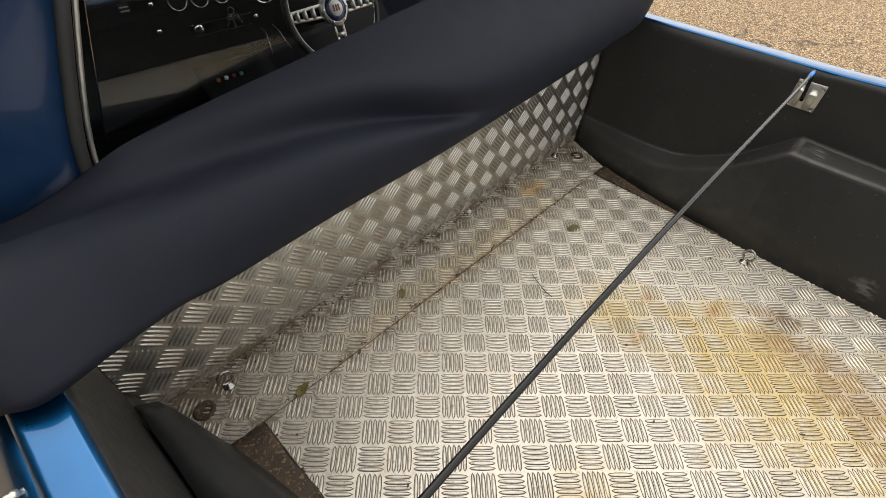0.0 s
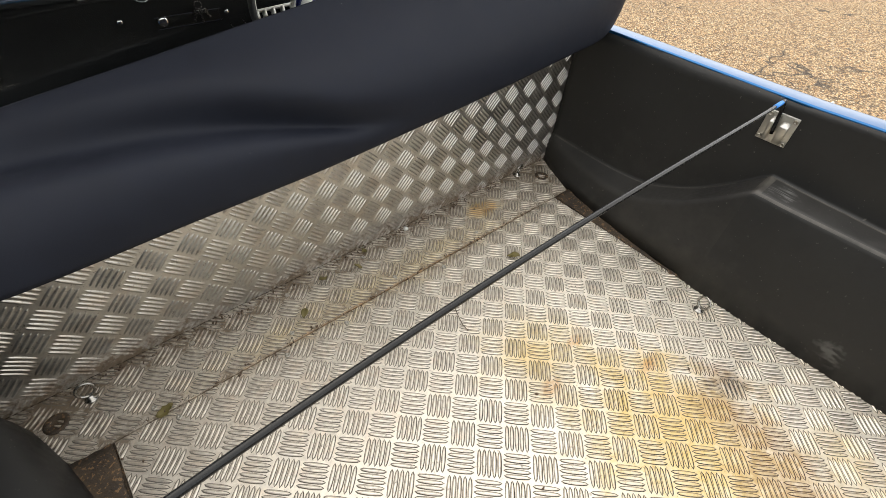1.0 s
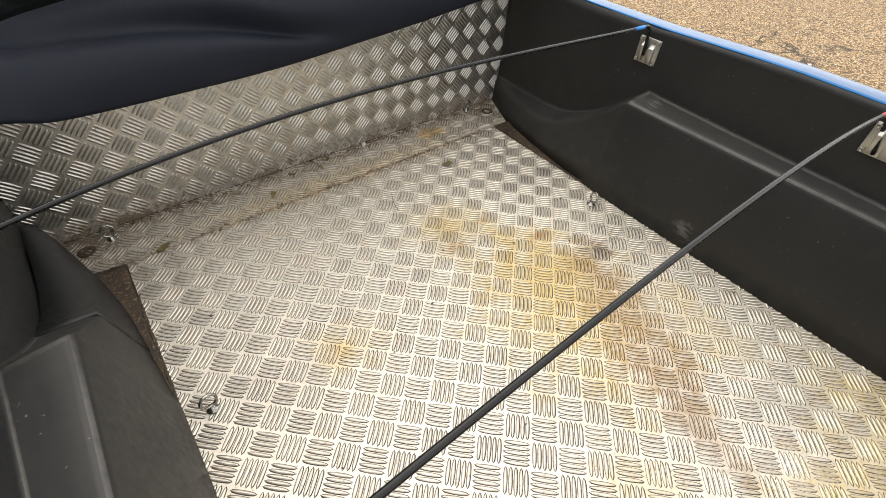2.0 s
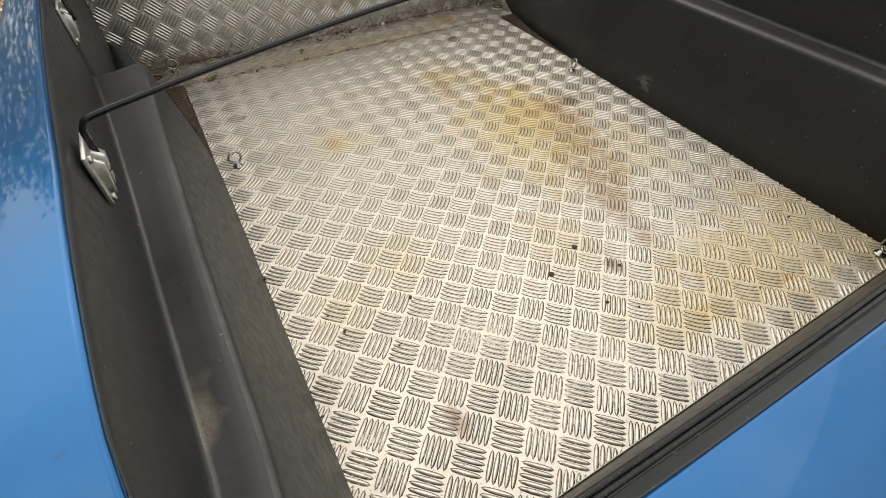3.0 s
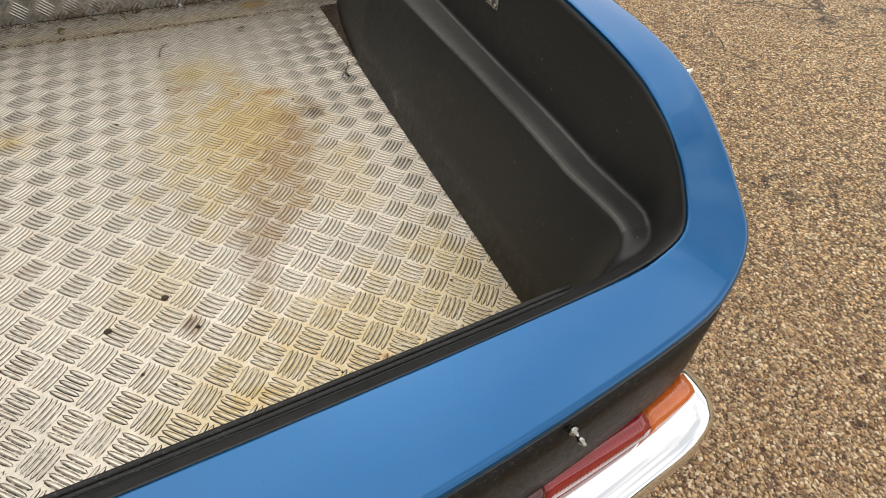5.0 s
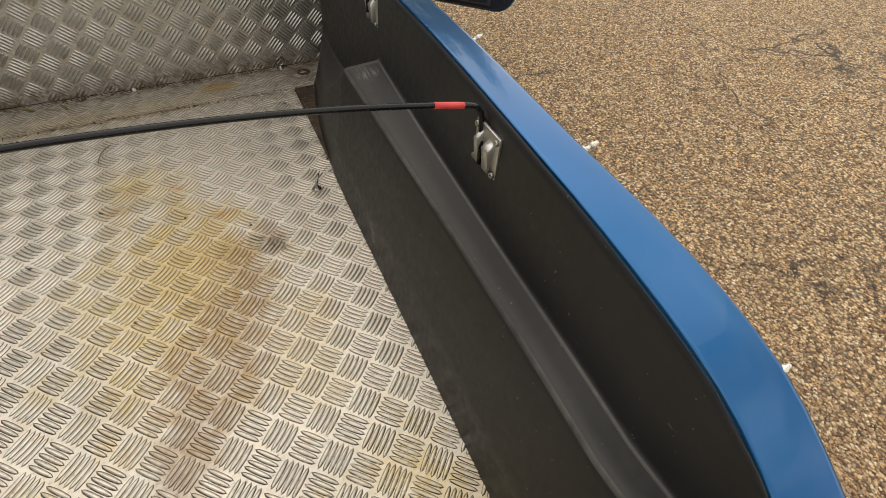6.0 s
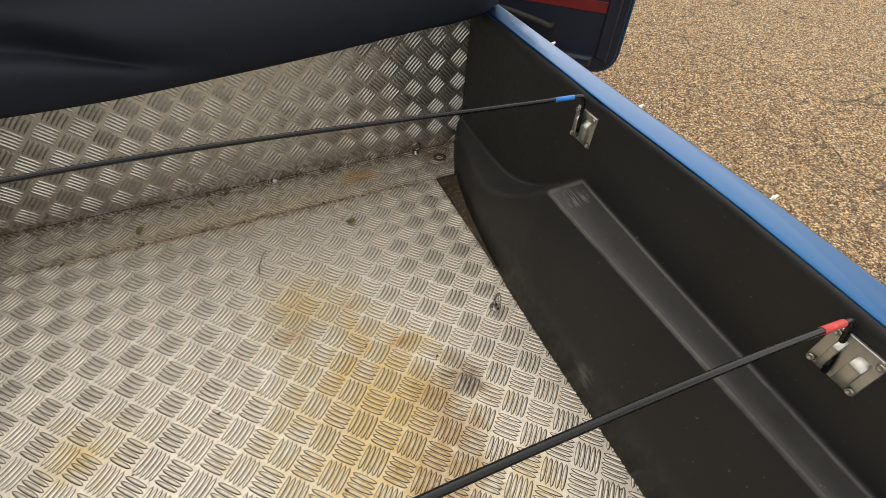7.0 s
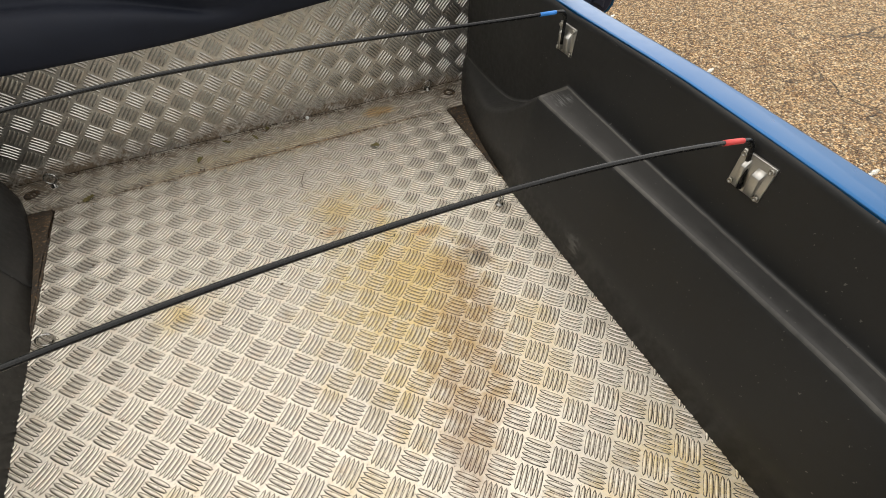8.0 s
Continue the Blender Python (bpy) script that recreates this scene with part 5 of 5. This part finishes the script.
    con = carpart("centre_console", sheet(rows), M_DASH, "black centre console with coloured switches")
    thick(con, 0.02)
    for i, mt in enumerate((M_ORANGE, M_WHITE, M_RED, M_GREENP)):
        o = part("switch", box((0.011, 0.010, 0.010), (-0.058 + i * 0.026, 2.380, 0.128), 0.002), mt, con)
        o.matrix_basis = car_inv
    for x in (-0.055, 0.0):
        m = Matrix.Translation((x, 2.30, 0.084))
        o = part("knob", lathe([(0.013, 0), (0.013, 0.006), (0.009, 0.016), (0.007, 0.018)], 14, m=m), M_CHROME, con)
        o.matrix_basis = car_inv


before = set(bpy.data.objects)
build_dash()
for ob in set(bpy.data.objects) - before:
    if ob.parent is car:
        ob.matrix_basis = Matrix.Translation((0.006, -0.020, -0.022)) @ ob.matrix_basis


def build_wheel():
    c = Vector((0.372, 2.296, 0.256))
    m = Matrix.Translation(c) @ Euler((radians(68), 0, 0)).to_matrix().to_4x4()
    R = 0.178
    ring = [m @ Vector((R * math.cos(a), R * math.sin(a), 0)) for a in np.linspace(0, 2 * math.pi, 49)]
    w = carpart("steering_wheel", tube(ring, 0.0115, 10, caps=False), M_RUBBER, "black-rimmed steering wheel with drilled alloy spokes")
    o = part("rim_inlay", tube([m @ Vector(((R - 0.011) * math.cos(a), (R - 0.011) * math.sin(a), 0.002)) for a in np.linspace(0, 2 * math.pi, 49)], 0.0022, 6, caps=False), M_STEEL, w)
    o.matrix_basis = car_inv
    for ang in (radians(180), 0.0, radians(270)):
        bm = bmesh.new()
        u, v = Vector((math.cos(ang), math.sin(ang), 0)), Vector((-math.sin(ang), math.cos(ang), 0))
        # two rails joined by bridges leave the drilled holes open
        cuts = np.linspace(0.045, R - 0.004, 9)
        for sgn in (1, -1):
            tube([m @ (u * r + v * sgn * (0.020 - 0.008 * (r / R)) + Vector((0, 0, -0.012 * (1 - r / R) + 0.010 * (1 - r / R)))) for r in cuts], 0.0056, 6, bm=bm)
        for r in (0.048, 0.082, 0.114, 0.143, 0.168):
            tube([m @ (u * r + v * sgn * (0.020 - 0.008 * (r / R))) for sgn in (1, -1)], 0.0085, 8, bm=bm)
        o = part("spoke", bm, M_STEEL, w, "drilled bare alloy spoke")
        o.matrix_basis = car_inv
    o = part("hub", lathe([(0.052, -0.010), (0.052, 0.006), (0.046, 0.012), (0.040, 0.012)], 28, m=m), M_STEEL, w, "alloy hub ring")
    o.matrix_basis = car_inv
    o = part("hub_ring", lathe([(0.041, 0.010), (0.041, 0.0145), (0.028, 0.016)], 28, m=m), M_HUBBLUE, w, "dark blue enamel ring")
    o.matrix_basis = car_inv
    o = part("hub_disc", lathe([(0.026, 0.0155), (0.025, 0.0175), (0.010, 0.018)], 28, m=m), M_WHITE, w, "white hub disc")
    o.matrix_basis = car_inv
    bm = bmesh.new()
    for x in (-0.010, 0.0, 0.010):
        box((0.006, 0.020, 0.001), (x, 0, 0.0186), 0, bm=bm)
    bmesh.ops.transform(bm, matrix=m, verts=bm.verts)
    o = part("badge_bar", bm, M_RED, w, "red badge shapes", smooth=False)
    o.matrix_basis = car_inv
    for a in np.linspace(0, 2 * math.pi, 7)[:-1]:
        o = part("hub_bolt", lathe([(0.0035, 0.011), (0.0035, 0.015), (0.002, 0.0155)], 8, m=m @ Matrix.Translation((0.046 * math.cos(a), 0.046 * math.sin(a), 0))), M_CHROME, w)
        o.matrix_basis = car_inv
    carpart("steering_column", tube([m @ Vector((0, 0, -0.008)), m @ Vector((0, 0, -0.22))], 0.032, 12), M_DASH, "black steering column")


build_wheel()


def build_door():
    """The open driver's door: its trimmed inner face is turned to the bed."""
    hinge, free = Vector((0.80, 2.90, 0)), Vector((1.725, 1.965, 0))
    u = (free - hinge).normalized()
    length = (free - hinge).length
    n = Vector((u.y, -u.x, 0))            # towards the car
    if n.x > 0:
        n = -n
    m = Matrix(((u.x, 0, n.x, hinge.x), (u.y, 0, n.y, hinge.y), (0, 1, 0, 0), (0, 0, 0, 1)))

    def rounded(x0, x1, z0, z1, r, k=5):
        pts = []
        for cx, cz, a0 in ((x1 - r, z0 + r, -90), (x1 - r * 0.6, z1 - r * 0.6, 0), (x0 + 0.02, z1 - 0.02, 90), (x0 + 0.02, z0 + 0.02, 180)):
            rr = r if a0 == -90 else (r * 0.6 if a0 == 0 else 0.02)
            for i in range(k + 1):
                a = radians(a0 + 90 * i / k)
                pts.append((cx + rr * math.cos(a), cz + rr * math.sin(a)))
        return pts

    bm = slab(rounded(0, length, -0.18, 0.40, 0.10), -0.075, -0.002, 0.006)
    bmesh.ops.transform(bm, matrix=m, verts=bm.verts)
    door = carpart("door", bm, M_BLUE, "open driver's door with a navy trim panel", False)

    def add(name, bm, mt, label="", smooth=False):
        bmesh.ops.transform(bm, matrix=m, verts=bm.verts)
        o = part(name, bm, mt, door, label, smooth)
        o.matrix_basis = car_inv
    add("trim_panel", slab(rounded(0.02, length - 0.012, -0.168, 0.385, 0.092), -0.002, 0.010, 0.004), M_TRIM, "navy vinyl trim panel")
    add("edge_pad", slab([(length - 0.10, -0.10), (length - 0.045, -0.12), (length - 0.045, 0.36), (length - 0.10, 0.36)], 0.010, 0.022, 0.006), M_TRIM)
    add("stripe", slab([(0.10, 0.085), (length - 0.10, 0.085), (length - 0.10, 0.130), (0.10, 0.130)], 0.010, 0.013, 0.001), M_RED, "red stripe across the trim")
    add("pocket", slab([(0.25, -0.150), (length - 0.11, -0.140), (length - 0.11, -0.095), (0.25, -0.105)], 0.010, 0.050, 0.012), M_TRIM, "moulded door pocket")
    grip = [Vector((length - 0.62, 0.052, 0.0)), Vector((length - 0.60, 0.054, 0.045)), Vector((length - 0.50, 0.044, 0.055)), Vector((length - 0.38, 0.022, 0.052)), Vector((length - 0.33, 0.005, 0.040)), Vector((length - 0.32, 0.002, 0.0))]
    add("pull_handle", tube(catmull(grip, 5), 0.014, 8), M_RUBBER, "black pull handle", True)


build_door()

# ---------------------------------------------------------------- hood cloth over the cab's rear edge
def build_cloth():
    hem = catmull([(-0.98, 1.36, 0.275), (-0.76, 1.245, 0.400), (-0.70, 1.214, 0.414), (-0.64, 1.235, 0.405), (-0.57, 1.280, 0.372), (-0.50, 1.306, 0.346), (-0.30, 1.334, 0.333), (-0.10, 1.340, 0.335),
                   (0.10, 1.340, 0.350), (0.30, 1.340, 0.368), (0.50, 1.340, 0.390), (0.60, 1.345, 0.396), (0.68, 1.365, 0.400), (0.745, 1.41, 0.402)], 18)
    top = catmull([(-0.98, 1.490, 0.405), (-0.76, 1.486, 0.412), (-0.70, 1.485, 0.418), (-0.64, 1.483, 0.424), (-0.57, 1.482, 0.445), (-0.50, 1.481, 0.466), (-0.30, 1.481, 0.493), (-0.10, 1.481, 0.521),
                   (0.10, 1.482, 0.546), (0.30, 1.483, 0.568), (0.50, 1.484, 0.595), (0.60, 1.486, 0.63), (0.68, 1.490, 0.68), (0.735, 1.495, 0.74)], 18)
    rows, n = [], len(hem)
    for i, (h, t) in enumerate(zip(hem, top)):
        x = h[0]
        fold = float(np.interp(x, (-1.0, -0.64, -0.45, -0.20, -0.06, 0.10), (0.30, 0.55, 1.0, 1.0, 0.8, 0.0)))     # the crease dies out to the right
        vc = float(np.interp(x, (-1.0, -0.60, -0.43, -0.30, -0.20, -0.115, -0.04, 0.06), (0.78, 0.74, 0.66, 0.555, 0.435, 0.31, 0.20, 0.10)))     # and runs slantwise across the cloth
        wide = float(np.interp(x, (-1.0, -0.55, -0.25, -0.06), (0.20, 0.20, 0.155, 0.080)))          # broad towards the near side, tight at its end
        r = []
        d = np.array(t) - np.array(h)
        nrm = np.array((0, -d[2], d[1]))
        nrm /= np.linalg.norm(nrm)
        for k in range(73):
            v = k / 72                                            # 0 at the hem, 1 at the window
            p = np.array(h) * (1 - v) + np.array(t) * v
            full = 0.060 * max(0.0, math.sin(math.pi * v ** 0.8))
            side = wide if v > vc else wide * 0.9
            bulge = full - 0.049 * fold * math.sin(math.pi * min(1, vc * 0.98)) ** 0.45 * math.exp(-((v - vc) / side) ** 2)
            bulge += 0.004 * math.sin(9 * x + 5 * v) * math.sin(math.pi * v)
            r.append(p + nrm * bulge)
        # the hem turns under
        first = r[0]
        r = [first + np.array((0, 0.028, 0.010)), first + np.array((0, 0.012, -0.001))] + r
        rows.append(r)
    ob = thing("hood_cloth", sheet(rows), M_CLOTH, "slack navy cloth hood cover folded over the bulkhead", "car cover")
    thick(ob, 0.003)


build_cloth()

# ---------------------------------------------------------------- the two bent rods across the bed
def build_rod(xl, xr, yl, yr, py, pz, tape, label):
    """A springy rod; py, pz: its y and z as polynomials of x. Both ends hook down into the sockets."""
    def at(x):
        return (x, sum(k * x ** i for i, k in enumerate(py)), sum(k * x ** i for i, k in enumerate(pz)))
    L, R = at(xl), at(xr)
    pts = [(xl + 0.004, yl, 0.330), (xl, L[1] * 0.8 + yl * 0.2, L[2] - 0.018), (xl + 0.004, L[1], L[2] - 0.005)]
    pts += [at(x) for x in np.linspace(xl + 0.016, xr - 0.016, 19)]
    pts += [(xr - 0.004, R[1], R[2] - 0.005), (xr, R[1] * 0.8 + yr * 0.2, R[2] - 0.018), (xr - 0.004, yr, 0.332)]
    rod = thing("cover_rod", tube(catmull(pts, 3), 0.0036, 10), M_ROD, label, "rod", "rods across the bed")
    part("tape_band", tube([at(xr - d) for d in (0.066, 0.046, 0.026)], 0.0042, 10), tape, rod, "red marking tape" if tape is M_TAPE_R else "blue marking tape")


build_rod(-0.666, 0.682, 0.921, 0.943, (0.9363, 0.0137, 0.0110), (0.4414, -0.0297, -0.1015, 0.0804), M_TAPE_B, "bent black steel rod with blue tape, hooked across the bed")
build_rod(-0.648, 0.657, 0.416, 0.423, (0.4338, 0.0107, -0.0008), (0.4638, 0.0347, -0.1560, -0.0433), M_TAPE_R, "bent black steel rod with red tape, hooked across the bed")

# ---------------------------------------------------------------- leaves, twigs and crumbs on the floor
def leaf(x, y, size, turn, seed):
    rng = random.Random(seed)
    rows = []
    for i in range(7):
        u = i / 6
        w = size * 0.32 * math.sin(math.pi * min(0.98, u + 0.04)) ** 0.8
        rows.append([(size * (u - 0.5), w * s, 0.0035 + 0.006 * abs(s) * rng.uniform(0.5, 1.2) + 0.005 * math.sin(3 * u + seed)) for s in (-1, -0.4, 0.4, 1)])
    bm = sheet(rows)
    bmesh.ops.transform(bm, matrix=Matrix.Translation((x, y, 0.001)) @ Euler((0, 0, turn)).to_matrix().to_4x4(), verts=bm.verts)
    ob = thing("leaf", bm, M_LEAF, "small withered olive leaf lying on the plate", "leaf", "leaves on the floor")
    thick(ob, 0.0006)


for i, (x, y, s, a) in enumerate(((-0.177, 1.352, 0.024, 0.9), (0.289, 1.211, 0.030, 2.2), (-0.10, 1.415, 0.022, 0.3), (0.02, 1.437, 0.018, 1.7), (-0.46, 1.31, 0.030, 0.1), (-0.02, 1.40, 0.016, 2.6))):
    leaf(x, y, s, a, i)
bm = tube(catmull([(0.084, 1.190, 0.003), (0.072, 1.168, 0.006), (0.062, 1.140, 0.005), (0.060, 1.118, 0.003)], 5), 0.0009, 5)
thing("twig", bm, M_TWIG, "thin curved dry twig on the floor", "twig")


def crumbs():
    rng = np.random.default_rng(11)
    bm = bmesh.new()
    for k in range(420):
        if k >= 250:
            x, y = (rng.normal(rng.choice([-0.50, -0.34, -0.2, 0.0, 0.14, 0.3, 0.45]), 0.05), 1.449 - abs(rng.normal(0, 0.006))) if k < 380 else (rng.uniform(-0.5, 0.52), SEAM + rng.normal(0, 0.004))
        elif k < 80:
            x, y = rng.normal(rng.choice([-0.45, -0.25, 0.1, 0.14, 0.3]), 0.06), 1.450 - abs(rng.normal(0, 0.009))
        elif k < 130:
            x, y = rng.uniform(-0.5, 0.52), SEAM + rng.normal(0, 0.005)
        elif k < 205:
            x, y = (FLOOR_L if rng.random() < 0.5 else FLOOR_R) + rng.normal(0, 0.004), rng.uniform(-0.05, 1.3)
        else:
            x, y = rng.uniform(-0.53, 0.53), rng.uniform(-0.04, 1.4)
        s = rng.uniform(0.003, 0.004) if 247 <= k < 250 else rng.uniform(0.0010, 0.0028)
        m = Matrix.Translation((x, y, 0.001 + s * 0.3)) @ Euler(rng.uniform(0, 6, 3)).to_matrix().to_4x4() @ Matrix.Diagonal((s * rng.uniform(1, 2.4), s, s * 0.6, 1))
        bmesh.ops.create_icosphere(bm, subdivisions=1, radius=1.0, matrix=m)
    thing("floor_crumbs", bm, M_TWIG, "dark crumbs of dirt and leaf along the plate seams", "dirt", kind="stuff")


crumbs()
for x, y, r in ((0.009, 0.272, 0.0055), (-0.075, 0.239, 0.0055), (0.051, 0.193, 0.0035), (-0.03, 0.14, 0.003)):
    bm = lathe([(r, 0), (r * 1.05, 0.0015), (r * 0.7, 0.003), (r * 0.3, 0.0032)], 10, m=Matrix.Translation((x, y, 0.0006)))
    carpart("rivet", bm, M_TARMAT, "dark rusted rivet head")
bm = lathe([(0.004, 0), (0.006, 0.004), (0.005, 0.010), (0.002, 0.012)], 10, m=Matrix.Translation((0.143, 1.446, 0.002)) @ Euler((0.9, 0.3, 0)).to_matrix().to_4x4())
thing("screw_cap", bm, M_WHITE, "small white plastic cap at the foot of the bulkhead", "cap")


def edge_bead(x):
    """Dirty sealant in the joint between the floor plate and the liner."""
    rng = random.Random(int(x * 1000))
    pts = [(x + rng.uniform(-0.0005, 0.0005), -0.055 + 1.25 * k / 60, 0.001 + rng.uniform(-0.0004, 0.0006)) for k in range(61)]
    carpart("edge_bead", tube(pts, [0.0034 * rng.uniform(0.8, 1.2) for _ in pts], 6), M_TARMAT, "dark rusty sealant bead")


edge_bead(FLOOR_L - 0.002)
edge_bead(FLOOR_R + 0.003)
